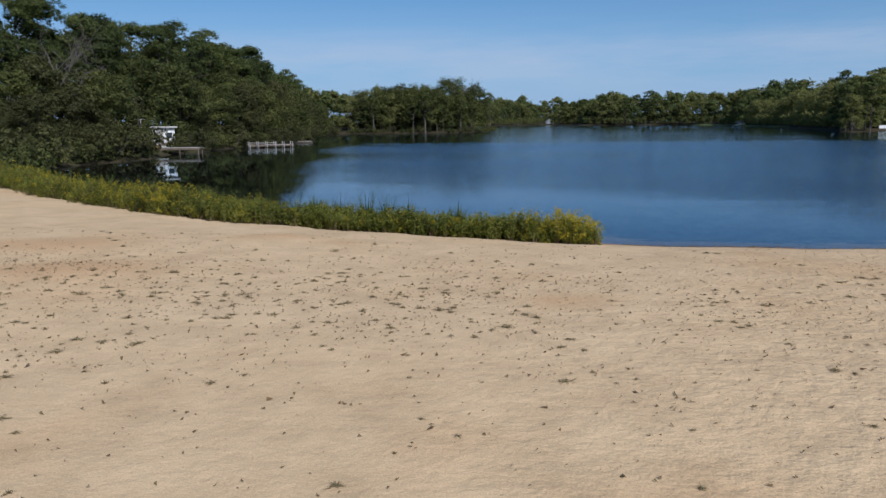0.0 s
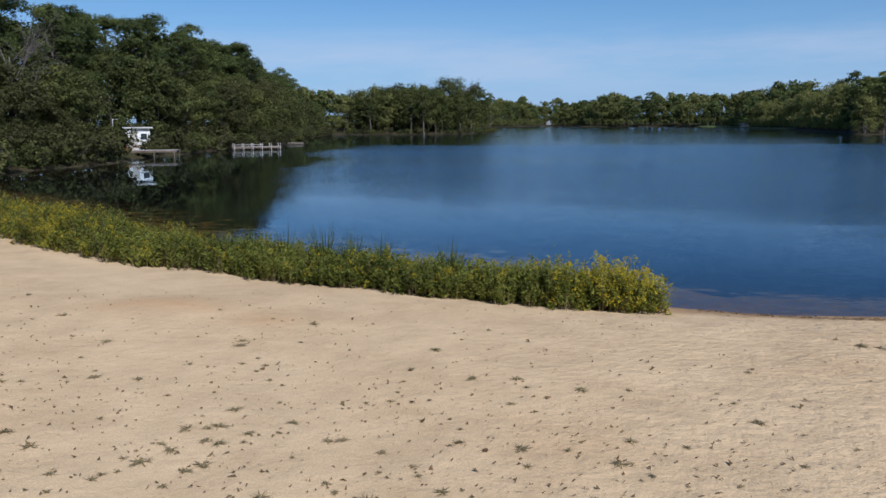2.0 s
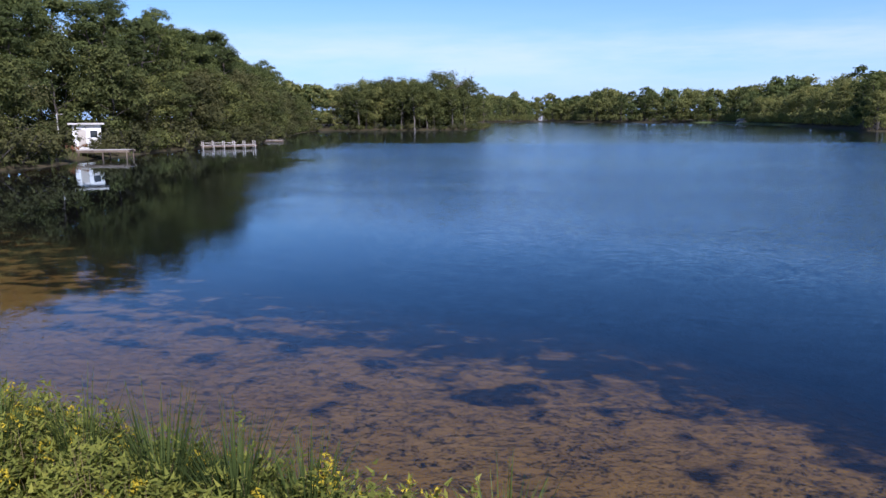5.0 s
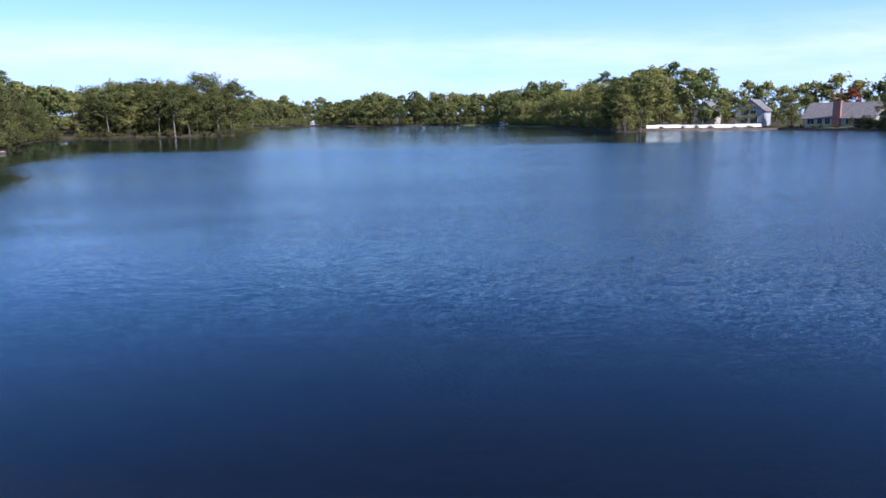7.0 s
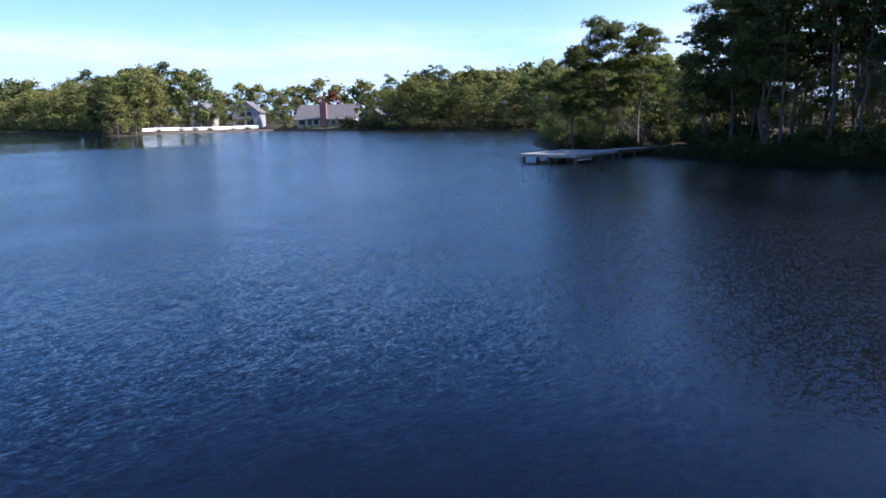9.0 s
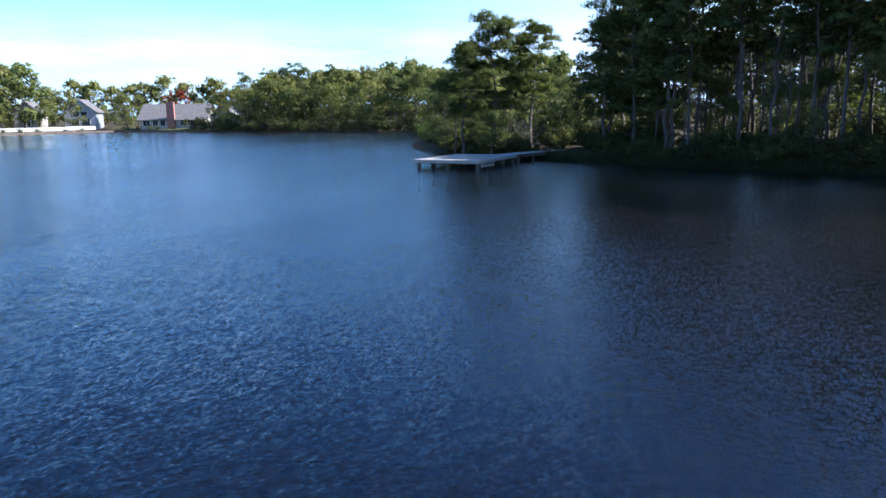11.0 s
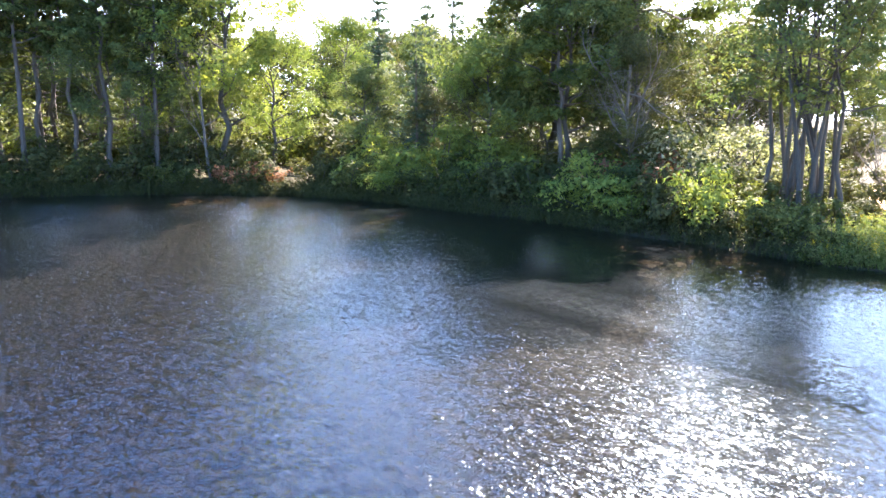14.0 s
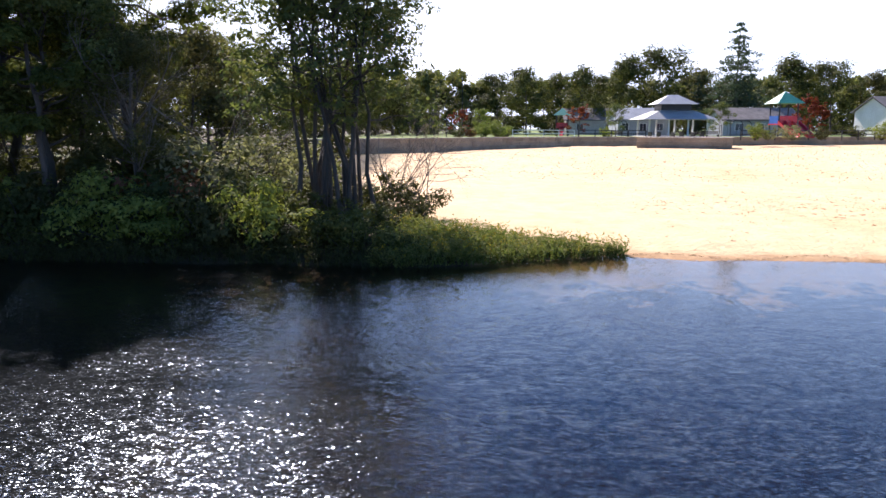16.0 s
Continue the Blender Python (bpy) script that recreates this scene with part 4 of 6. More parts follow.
def woods():
    # pines behind the dock, with light between the trunks
    row(EASTBANK[1:3], 3.0, 2.7, FPINES + BARES[:1], (0.62, 0.8), 0.8, LABELS, "pines behind the dock", 0.5)
    row(EASTBANK[:3], 7.0, 3.2, FPINES, (0.68, 0.85), 0.9, LABELS, "pines behind the dock", 1.5)
    row(EASTBANK[:3], 12.0, 3.6, FPINES, (0.5, 0.62), 0.9, LABELS, "pines behind the dock", 0.5)
    for off, st in ((2.8, 0.5), (5.0, 1.5), (7.5, 0.3), (11, 0.0), (16, 1.0)):
        row(EASTBANK[2:6], off, 2.5 if off < 9 else 3.6, FPINES * 3 + BARES[:1], (0.9, 1.15), 0.9, LABELS, "pines behind the dock", st)
    row(EASTBANK, 1.3, 2.0, SHRUBS[:2], (0.6, 1.1), 0.3, LABELS, "bank shrubs", 0.3)
    row(EASTBANK, 3.5, 2.6, SHRUBS[:2], (0.9, 1.5), 0.6, LABELS, "bank shrubs", 1.0)
    row(EASTBANK, 5.5, 5.0, OAKS, (0.35, 0.55), 0.8, LABELS, "young trees under the pines", 2)
    row(EASTBANK, 12, 3.2, SHRUBS, (0.9, 1.4), 1.2, LABELS, "bank shrubs", 1.0)
    row(EASTBANK, 24, 4.0, [MSHRUBS[0], SHRUBS[2]], (0.9, 1.5), 1.5, LABELS, "bank shrubs", 1.0)
    row(EASTBANK, 34, 6.0, MOAKS, (0.5, 0.8), 1.5, LABELS, "trees behind the pines", 2)
    row(EASTBANK, 60, 7.0, MOAKS, (0.7, 1.0), 2, LABELS, "trees behind the pines", 2)
    row([(94, 67), (87, 59)], 0, 3.6, MPINES, (0.66, 0.85), 1.2, LABELS, "pines behind the dock", 0)
    row([(75, 43), (69, 33), (61, 25)], 0, 2.8, MSHRUBS, (1.0, 1.6), 1.0, LABELS, "bank shrubs", 0)
    row([(83, 42), (76, 29), (66, 18), (54, 14)], 0, 3.2, MSHRUBS, (1.2, 1.9), 1.2, LABELS, "bank shrubs", 0)
    # mixed trees of the south bank
    row(SOUTHBANK[5:], 1.0, 1.3, SHRUBS[:2], (0.5, 0.8), 0.3, LABELS, "bank shrubs", 0.3)
    row(SOUTHBANK[5:], 3.0, 1.4, SHRUBS[:2], (0.6, 0.9), 0.4, LABELS, "bank shrubs", 0.3)
    row(SOUTHBANK[5:], 5.2, 1.5, SHRUBS[:2], (0.5, 0.75), 0.4, LABELS, "bank shrubs", 0.8)
    row([(34, 21.2), (28.2, 20.8)], 0, 1.1, SHRUBS[:2], (0.75, 1.0), 0.5, LABELS, "bank shrubs", 0)
    row(SOUTHBANK[:6], 1.2, 1.8, SHRUBS, (0.7, 1.15), 0.3, LABELS, "bank shrubs", 0.6)
    row(SOUTHBANK[:6], 3.0, 2.4, SHRUBS, (0.9, 1.5), 0.5, LABELS, "bank shrubs", 1.2)
    row(SOUTHBANK[:5], 5.6, 4.2, [OAKS[2], OAKS[0]], (0.35, 0.55), 0.5, LABELS, "young bank trees", 1.2)
    row(SOUTHBANK[:4], 13, 5.0, [OAKS[2], CEDARS[0], OAKS[1]], (0.6, 0.85), 1.2, LABELS, "trees behind the south bank", 0)
    row(SOUTHBANK[:4], 24, 5.5, MOAKS, (0.5, 0.75), 2, LABELS, "trees behind the south bank", 3)
    row([(95, 5), (66, -2), (48, -8)], 0, 7, MOAKS, (0.6, 0.85), 2, LABELS, "trees behind the south bank", 0)
    row([(110, -20), (70, -32), (54, -40)], 0, 8, MOAKS, (0.65, 0.9), 2, LABELS, "trees behind the south bank", 0)
    row(SOUTHBANK[:5], 8.5, 3.0, SHRUBS[:2] + MSHRUBS[:1], (1.0, 1.5), 0.8, LABELS, "bank shrubs", 0.4)
    row(SOUTHBANK[:6], 17, 3.4, MSHRUBS, (0.8, 1.3), 1.0, LABELS, "bank shrubs", 0.4)
    row([(34, 15), (38, 4), (42, -8), (46, -20)], 1.0, 3.0, MSHRUBS, (0.55, 0.85), 0.8, LABELS, "trees beside the beach", 0)
    row([(46, 0), (49, -10), (53, -22)], 0.0, 4.0, EOAKS, (0.5, 0.66), 1.0, LABELS, "trees beside the beach", 0)
    # west bank
    row(WESTBANK, 0.9, 3.0, MSHRUBS, (0.7, 1.3), 0.6, LABELS, "west bank shrubs", 0)
    row(WESTBANK[2:], 4.5, 4.6, MOAKS, (0.55, 0.8), 1.0, LABELS, "west bank trees", 1)
    row(WESTBANK[1:6], 9, 5.2, MPINES + MOAKS[:1], (0.55, 0.72), 1.2, LABELS, "west bank trees", 3)
    row(WESTBANK[1:6], 15, 5.5, MPINES, (0.68, 0.84), 1.2, LABELS, "west bank trees", 3)
    row(WESTBANK[:6], 23, 6.0, MPINES, (0.76, 0.92), 1.2, LABELS, "west bank trees", 3)
    row(WESTBANK[5:], 8.5, 5.2, MPINES + MOAKS[:1], (0.7, 0.9), 1.2, LABELS, "west bank trees", 3)
    row(WESTBANK[5:], 14, 6.0, MPINES, (0.85, 1.08), 1.5, LABELS, "west bank trees", 2)
    row(WESTBANK[5:], 21, 6.5, MPINES + MOAKS[:1], (0.95, 1.18), 2, LABELS, "west bank trees", 0)
    # wooded spit
    row(SPIT, -1.0, 3.2, MSHRUBS, (0.5, 0.9), 0.7, LABELS, "spit shrubs", 6)
    row(SPIT, 6, 5, MOAKS + EOAKS, (0.72, 0.98), 1.5, LABELS, "spit trees", 2)
    row(SPIT, 13, 6, MOAKS + EOAKS, (0.84, 1.1), 2, LABELS, "spit trees", 4)
    row(SPIT, 24, 8, MOAKS, (0.88, 1.12), 3, LABELS, "spit trees", 0)
    row(SPIT, 18, 4, MSHRUBS, (1.2, 1.8), 1.5, LABELS, "spit shrubs", 1)
    # far shores
    far = []
    row(NORTH[:8], 5, 8, FARBUSH, (0.8, 1.25), 2, LABELS, "", 0, far)
    row(NORTH[:8], 10, 9, FAROAKS + FARPINES[:1], (0.9, 1.3), 3, LABELS, "", 0, far)
    row(NORTH[:8], 22, 10, FAROAKS + FARPINES, (1.2, 1.6), 4, LABELS, "", 3, far)
    row(NORTH[:8], 40, 14, FAROAKS, (1.3, 1.7), 5, LABELS, "", 5, far)
    row([(-260, 560), (-120, 760), (-40, 900), (60, 960), (160, 930), (230, 820)], 0, 12, FAROAKS, (1.4, 1.9), 6, LABELS, "", 0, far)
    row(NORTH[:8], 30, 7, FARBUSH, (1.3, 1.9), 3, LABELS, "", 0, far)
    row([(-60, 420), (-20, 560), (-50, 640)], 8, 8, FARBUSH, (1.2, 1.8), 3, LABELS, "", 0, far)
    row([(20, 902), (50, 940), (80, 925), (112, 880)], 0, 5, FARBUSH, (1.5, 2.2), 3, LABELS, "", 0, far)
    row([(15, 910), (48, 950), (85, 935), (118, 885)], 0, 6, FAROAKS, (1.1, 1.5), 3, LABELS, "", 0, far)
    row([(-78, 250), (-80, 280), (-82, 305), (-62, 318)], 0, 4, FAROAKS, (0.8, 1.0), 2, LABELS, "", 0, far)
    row([(-70, 250), (-72, 280), (-74, 300), (-58, 312)], 0, 4, FARBUSH, (0.9, 1.2), 2, LABELS, "", 0, far)
    bake("far_woods", "distant wooded far shore of the lake", far)
    side = []
    row(NORTH[7:], 3, 5.0, FARBUSH, (0.7, 1.1), 1.5, LABELS, "", 2, side)
    row(NORTH[7:], 8, 7, EFAR, (0.75, 1.05), 1.5, LABELS, "", 2, side)
    row(NORTH[7:], 18, 8, EFAR + FARPINES, (0.9, 1.2), 1.5, LABELS, "", 2, side)
    row(NORTH[7:], 34, 10, FAROAKS + FARPINES, (1.0, 1.25), 2.5, LABELS, "", 2, side)
    row([(225, 200), (235, 250), (200, 310), (150, 330)], 0, 7, FAROAKS, (0.8, 1.0), 2, LABELS, "", 0, side)
    row(EAST2[:5], 26, 7, FAROAKS, (0.75, 0.95), 2, LABELS, "", 4, side)
    row(EAST2[:5], 45, 8, FAROAKS, (0.8, 1.0), 3, LABELS, "", 4, side)
    row(NORTH[7:], 14, 5.5, FARBUSH, (0.9, 1.4), 2, LABELS, "", 1, side)
    row([(222, 205), (228, 250), (196, 300), (150, 318)], 0, 5.5, FARBUSH, (1.0, 1.4), 2, LABELS, "", 1, side)
    row(EAST2, 20, 5, FARBUSH, (0.9, 1.3), 2, LABELS, "", 1, side)
    bake("east_woods", "wooded slopes behind the eastern shore", side)
    back = []
    row([(128, 62), (128, 50), (120, 10), (110, -25), (90, -60)], 0, 5, MOAKS, (0.7, 1.0), 3, LABELS, "", 0, back)
    row([(155, 64), (155, 50), (148, 0), (130, -50), (95, -95)], 0, 7.5, MOAKS, (0.95, 1.25), 4, LABELS, "", 0, back)
    row([(108, 88), (105, 50), (98, 20), (92, -10)], 0, 3.5, MSHRUBS, (0.8, 1.4), 2, LABELS, "", 0, back)
    bake("back_woods", "sunlit woods behind the eastern bank", back)
    row(EAST, 3, 4.5, EOAKS + FARPINES[:1], (0.7, 0.95), 1.5, LABELS, "east shore trees", 0)
    row(EAST, 7, 5, EOAKS + FARPINES[:1], (0.75, 1.0), 1.2, LABELS, "east shore trees", 0)
    row([(134, 275), (128, 266)], 0, 4, EOAKS, (0.6, 0.85), 2, LABELS, "east shore trees", 0)
    row(EAST2, -0.2, 3.4, MSHRUBS, (0.7, 1.2), 0.7, LABELS, "east cove shrubs", 0)
    row(EAST2[:5], 6, 5, EOAKS, (0.65, 0.9), 1.5, LABELS, "east cove trees", 0)
    row(EAST2[4:], 6, 4.5, EOAKS, (0.5, 0.65), 1.2, LABELS, "east cove trees", 0)
    row(EAST2[:5], 14, 6, EOAKS + MPINES[:1], (0.75, 0.95), 2, LABELS, "east cove trees", 4)
    # the point behind the dock
    row([(81, 83), (74.3, 75.2), (72.7, 70.5)], 0.2, 1.5, SHRUBS[:2], (0.7, 1.15), 0.3, LABELS, "shrubs on the point", 0)
    row([(96, 95), (84, 87), (79, 80), (74.5, 74.5)], 1.6, 2.0, SHRUBS, (0.8, 1.3), 0.4, LABELS, "shrubs on the point", 0)
    row([(96, 95), (84, 87), (79, 80)], 5, 3.0, OAKS, (0.4, 0.6), 0.8, LABELS, "young trees on the point", 0)
    row([(98, 88), (88, 80), (79, 73)], 3, 3.0, SHRUBS + MSHRUBS, (1.0, 1.6), 0.8, LABELS, "shrubs on the point", 0)
    row([(82, 73), (77, 69), (74.5, 65.5), (71.5, 62)], 1.0, 1.6, SHRUBS[:2], (0.8, 1.2), 0.6, LABELS, "shrubs on the point", 0)
    row([(84, 70), (79, 66), (75, 61)], 1.0, 2.2, SHRUBS[:2] + MSHRUBS[:1], (0.9, 1.3), 0.7, LABELS, "shrubs on the point", 0)
    row([(100, 84), (90, 76), (80, 69), (76, 64)], 4, 4.2, FPINES + OAKS[:1], (0.4, 0.55), 1.0, LABELS, "pines behind the dock", 1)


woods()


# ---------------------------------------------------------------- single trees of the banks
def single_trees():
    def tree(v, x, y, h, label, cat=None, turn=None, base=None):
        plant(v, x, y, h / TALL.get(v[1].name, TALL.get(v[0], 12.0)), RNG.uniform(0, 360) if turn is None else turn, label, cat or v[0].replace("_", " "))
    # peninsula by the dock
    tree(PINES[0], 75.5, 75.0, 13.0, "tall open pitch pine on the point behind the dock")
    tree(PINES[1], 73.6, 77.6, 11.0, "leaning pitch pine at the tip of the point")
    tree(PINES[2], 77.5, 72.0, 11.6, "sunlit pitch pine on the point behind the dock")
    tree(OAKS[0], 76.8, 80.0, 7.0, "low oak leaning over the water on the point")
    tree(OAKS[1], 73.2, 74.4, 4.2, "young oak beneath the pines on the point")
    tree(OAKS[2], 79.5, 82.5, 6.0, "olive-green young oak at the end of the point")
    for x, y in ((78, 74), (75.0, 71.0)):
        tree(BARESHRUB, x, y, 5.0, "leafless grey shrub under the pines", "shrub")
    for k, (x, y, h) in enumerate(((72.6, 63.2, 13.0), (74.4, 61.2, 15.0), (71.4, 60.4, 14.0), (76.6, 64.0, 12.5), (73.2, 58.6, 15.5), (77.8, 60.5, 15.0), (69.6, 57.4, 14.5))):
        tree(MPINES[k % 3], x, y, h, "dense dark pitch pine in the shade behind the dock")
    # south bank, from the sunny maples to the beach
    tree(MAPLES[0], 62.0, 34.2, 13.6, "bright yellow-green maple leaning to the water")
    tree(MAPLES[1], 66.8, 36.5, 14.0, "sunlit yellow-green maple in the wood")
    tree(MAPLES[0], 61.0, 31.4, 8.2, "small yellowing maple behind the bank")
    tree(OAKS[0], 65.0, 40.5, 9.0, "leafy green oak tree standing in the lakeside wood")
    tree(OAKS[1], 62.5, 38.4, 6.5, "young green oak at the waterline")
    tree(CEDARS[0], 57.2, 26.0, 11.6, "dark narrow cedar tree in the wood")
    tree(CEDARS[1], 54.9, 24.0, 11.0, "dark narrow cedar tree in the wood")
    tree(THIN, 54.0, 22.6, 13.2, "thin sparse spruce with a bare spire", "spruce tree")
    tree(THIN, 51.8, 27.0, 9.5, "thin sparse spruce with a bare spire", "spruce tree")
    tree(PINES[0], 50.0, 21.6, 12.4, "broad dark pitch pine behind the bank")
    tree(MAPLES[1], 46.8, 25.6, 7.6, "small maple with yellow sunlit branches")
    tree(OAKS[1], 42.2, 24.6, 10.5, "broad grey-green oak over the water")
    tree(OAKS[0], 45.6, 22.4, 14.0, "broad grey-green oak over the water")
    tree(PINES[1], 41.4, 20.6, 16.5, "tall pitch pine with long dead lower boughs")
    tree(PINES[0], 42.0, 25.4, 11.0, "dark pitch pine leaning over the bank")
    tree(PINES[2], 45.5, 17.5, 14.5, "dark pitch pine behind the bank")
    tree(CLUMP, 31.8, 23.4, 14.0, "many-stemmed tree with bare lower trunks beside the beach", "tree", 20)
    tree(CLUMP, 30.0, 24.2, 13.0, "many-stemmed tree with bare lower trunks beside the beach", "tree", 160)
    tree(BARESHRUB, 28.4, 20.4, 5.4, "leafless grey shrub at the edge of the beach", "shrub")
    tree(BARESHRUB, 29.6, 18.9, 6.2, "leafless grey shrub at the edge of the beach", "shrub")
    tree(BARESHRUB, 36.5, 20.0, 6.5, "leafless grey shrub among the trees", "shrub")
    tree(BARES[1], 40.2, 21.4, 11.0, "leafless grey tree among the oaks")
    tree(PALESHRUB, 35.4, 21.9, 3.8, "pale silvery shrub in the sun behind the bank", "shrub")
    tree(PALESHRUB, 34.2, 20.4, 3.8, "pale silvery shrub in the sun behind the bank", "shrub")
    tree(RUSTSHRUB, 57.8, 33.4, 1.7, "dry rust-coloured shrub at the waterline", "shrub")
    tree(RUSTSHRUB, 59.6, 35.2, 1.5, "dry rust-coloured shrub at the waterline", "shrub")
    tree(RUSTSHRUB, 37.6, 24.2, 2.8, "rust-coloured shrub among the oaks", "shrub")
    tree(MAPLES[0], 75.0, 18.0, 11.0, "rust-tinged maple deep in the wood")
    # western cove
    for x, y, h in ((-41, 66, 6.0), (-44.5, 73, 6.5), (-43.5, 83, 5.5), (-38.5, 57.5, 5.0), (-45, 78, 7.0)):
        tree(MOAKS[1], x, y, h, "broad olive-green bush on the cove shore", "bush")
    tree(MPINES[0], -60, 112, 19.5, "very tall broad pitch pine above the boat shed")
    tree(MPINES[1], -54, 126, 20, "very tall broad pitch pine above the cove")
    tree(MPINES[2], -58, 120, 20, "very tall broad pitch pine above the cove")
    tree(MPINES[0], -50, 136, 19, "tall pitch pine above the long jetty")
    tree(BARES[0], -45.5, 79, 13.5, "leafless grey tree above the cove")
    tree(BARES[1], -45.5, 90, 12, "leafless grey tree above the cove")
    for x, y, hh in ((-44.9, 106.0, 2.5), (-43.6, 104.6, 1.6), (-49.8, 104.2, 2.6), (-48.6, 102.0, 1.8), (-46.2, 100.2, 1.0), (-45.2, 97.6, 1.1), (-43.6, 95.2, 1.2), (-51.0, 107.5, 3.2), (-47.5, 98.6, 1.5)):
        tree(SHRUBS[1], x, y, hh, "low olive shrub beside the boat shed", "shrub")
    tree(RUSTSHRUB, -46.4, 102.6, 1.4, "rust-brown withered shrub beside the boat shed", "shrub")
    # end of the spit
    for x, y, h in ((-46, 286.6, 13), (-31, 287.6, 12), (-26, 285.8, 14.5), (-13, 297.5, 13), (-9, 308, 14)):
        tree(PALETRUNK, x, y, h, "slim pale-trunked tree at the water's edge", "tree")
    tree(MOAKS[0], -17, 318, 20.5, "tall broad oak near the end of the spit")
    tree(MOAKS[2], -9, 322, 18, "tall oak near the end of the spit")
    tree(BARES[0], -14, 312, 20, "leafless grey tree on the spit")
    tree(MPINES[1], -2, 332, 16, "pine leaning at the end of the spit")


TALL = {"pine_tree": 16.0, "oak_tree": 12.0, "maple_tree": 12.5, "multi_stemmed_tree": 12.5, "cedar_tree": 10.0, "thin_spruce": 12.0,
        "bare_tree": 9.0, "pale_trunked_tree": 13.0, "bare_shrub": 4.2, "shrub": 2.2, "silvery_shrub": 3.0, "rust_shrub": 1.8}
for v in MOAKS:
    TALL[v[1].name] = 15.0
for v in MPINES:
    TALL[v[1].name] = 19.0
single_trees()


# ---------------------------------------------------------------- waterside plants
M_DRY = leaf_material("dry_stems", [(0.2, (0.10, 0.075, 0.04)), (0.6, (0.19, 0.145, 0.08)), (0.9, (0.28, 0.22, 0.13))], 0.1)


def goldenrod_bed():
    rng = np.random.default_rng(5)
    nc, n = 5200, 76000
    kx = rng.uniform(-40, 6.6, nc)
    ky = np.interp(kx, [-40, -29, -22, -15, -9, -4, 1, 5.4, 6.6], [66, 49, 42, 36.5, 32.2, 29.9, 28, 26.3, 26.1]) + rng.uniform(-5.5, 0.8, nc)
    size = rng.uniform(0.72, 1.22, nc)
    who = rng.integers(0, nc, n)
    away = rng.normal(size=(n, 2)) * 0.17
    x, y = kx[who] + away[:, 0], ky[who] + away[:, 1]
    d = lake_distance(x, y)
    width = np.interp(x, [-40, -10, 0, 3, 4.6, 5.3, 5.5], [3.2, 2.5, 2.25, 1.9, 1.4, 0.5, 0.0]) + 0.14 * np.sin(x * 1.3) + 0.12 * np.sin(x * 5.3 + 1) + rng.normal(size=nc)[who] * 0.2
    ok = (d > -0.15) & (d < width) & (x < 4.95) & (rng.random(n) < np.where(x < -14, 0.5, 1.0))
    x, y, d, width, who, away = x[ok], y[ok], d[ok], width[ok], who[ok], away[ok]
    n = len(x)
    z = heights(x, y) - 0.02
    h = np.interp(x, [-34, -14, -11, -8, -3, 1, 4, 6], [1.15, 1.2, 1.25, 0.95, 0.88, 0.92, 1.02, 0.3]) * rng.uniform(0.82, 1.08, n) * size[who]
    h *= 1.0 + 0.16 * np.sin(x * 1.3 + 2 * np.sin(y * 0.9)) * np.sin(y * 1.7 + x)
    h *= np.interp(d / width, [0, 0.5, 0.8, 1.0], [0.85, 1.0, 0.9, 0.55])
    h *= np.exp(-((away / 0.34) ** 2).sum(1))
    h *= np.where(rng.random(n) < 0.03, 1.15, 1.0)
    lean = rng.normal(size=(n, 2)) * 0.10 + away * 1.3
    base = np.stack([x, y, z], 1)
    tipd = np.stack([lean[:, 0], lean[:, 1], np.ones(n)], 1)
    herb, stems, gold = Geo(), Geo(), Geo()
    stems.blades(base, tipd, h, np.full(n, 0.018), np.zeros(n), rng, 2)
    k = 14
    t = 0.18 + 0.86 * rng.random((n, k)) ** 0.6
    p = base[:, None] + tipd[:, None] * (h[:, None] * t)[..., None]
    az_ = rng.uniform(0, 6.283, (n, k))
    out = np.stack([np.cos(az_), np.sin(az_), rng.uniform(-0.1, 0.7, (n, k))], -1)
    L = rng.uniform(0.08, 0.17, (n, k)) * (1.15 - 0.45 * t)
    nrm = np.stack([-out[..., 0] * 0.5, -out[..., 1] * 0.5, np.ones((n, k))], -1) + rng.normal(size=(n, k, 3)) * 0.25
    herb.leaves((p + out * (L * 0.5)[..., None]).reshape(-1, 3), nrm.reshape(-1, 3), L.ravel(), L.ravel() * 0.42, rng, out.reshape(-1, 3))
    fl_p = np.interp(x, [-40, -25, -12, -9, -4, 1, 2.5, 4.2, 6], [0.08, 0.08, 0.14, 0.05, 0.022, 0.04, 0.12, 0.36, 0.40])
    rich = rng.uniform(0.0, 2.0, nc)[who]
    who = np.where(rng.random(n) < fl_p * rich)[0]
    m = 26
    tt = rng.uniform(0, 1, (len(who), m))
    az_ = rng.uniform(0, 6.283, (len(who), m))
    r = 0.11 * (1 - tt) + 0.015
    top = base[who] + tipd[who] * h[who][:, None]
    fp = top[:, None] + np.stack([np.cos(az_) * r, np.sin(az_) * r, tt * 0.16 - 0.06 - r * 0.25], -1)
    gold.leaves(fp.reshape(-1, 3), rng.normal(size=(fp.size // 3, 3)) + np.array([0, 0, 0.8]), rng.uniform(0.03, 0.055, fp.size // 3), rng.uniform(0.02, 0.032, fp.size // 3), rng)
    bed = thing("goldenrod_bed", Matrix.Identity(4), "dense bed of goldenrod with yellow plumes along the beach edge", "wildflowers", kind="stuff")
    child("stems", stems.mesh("stems", M_DRY), bed, "thin dry brown stems")
    child("leaves", herb.mesh("leaves", M_HERB), bed, "narrow yellow-green leaves")
    child("flowers", gold.mesh("flowers", M_GOLD), bed, "golden yellow flower plumes")


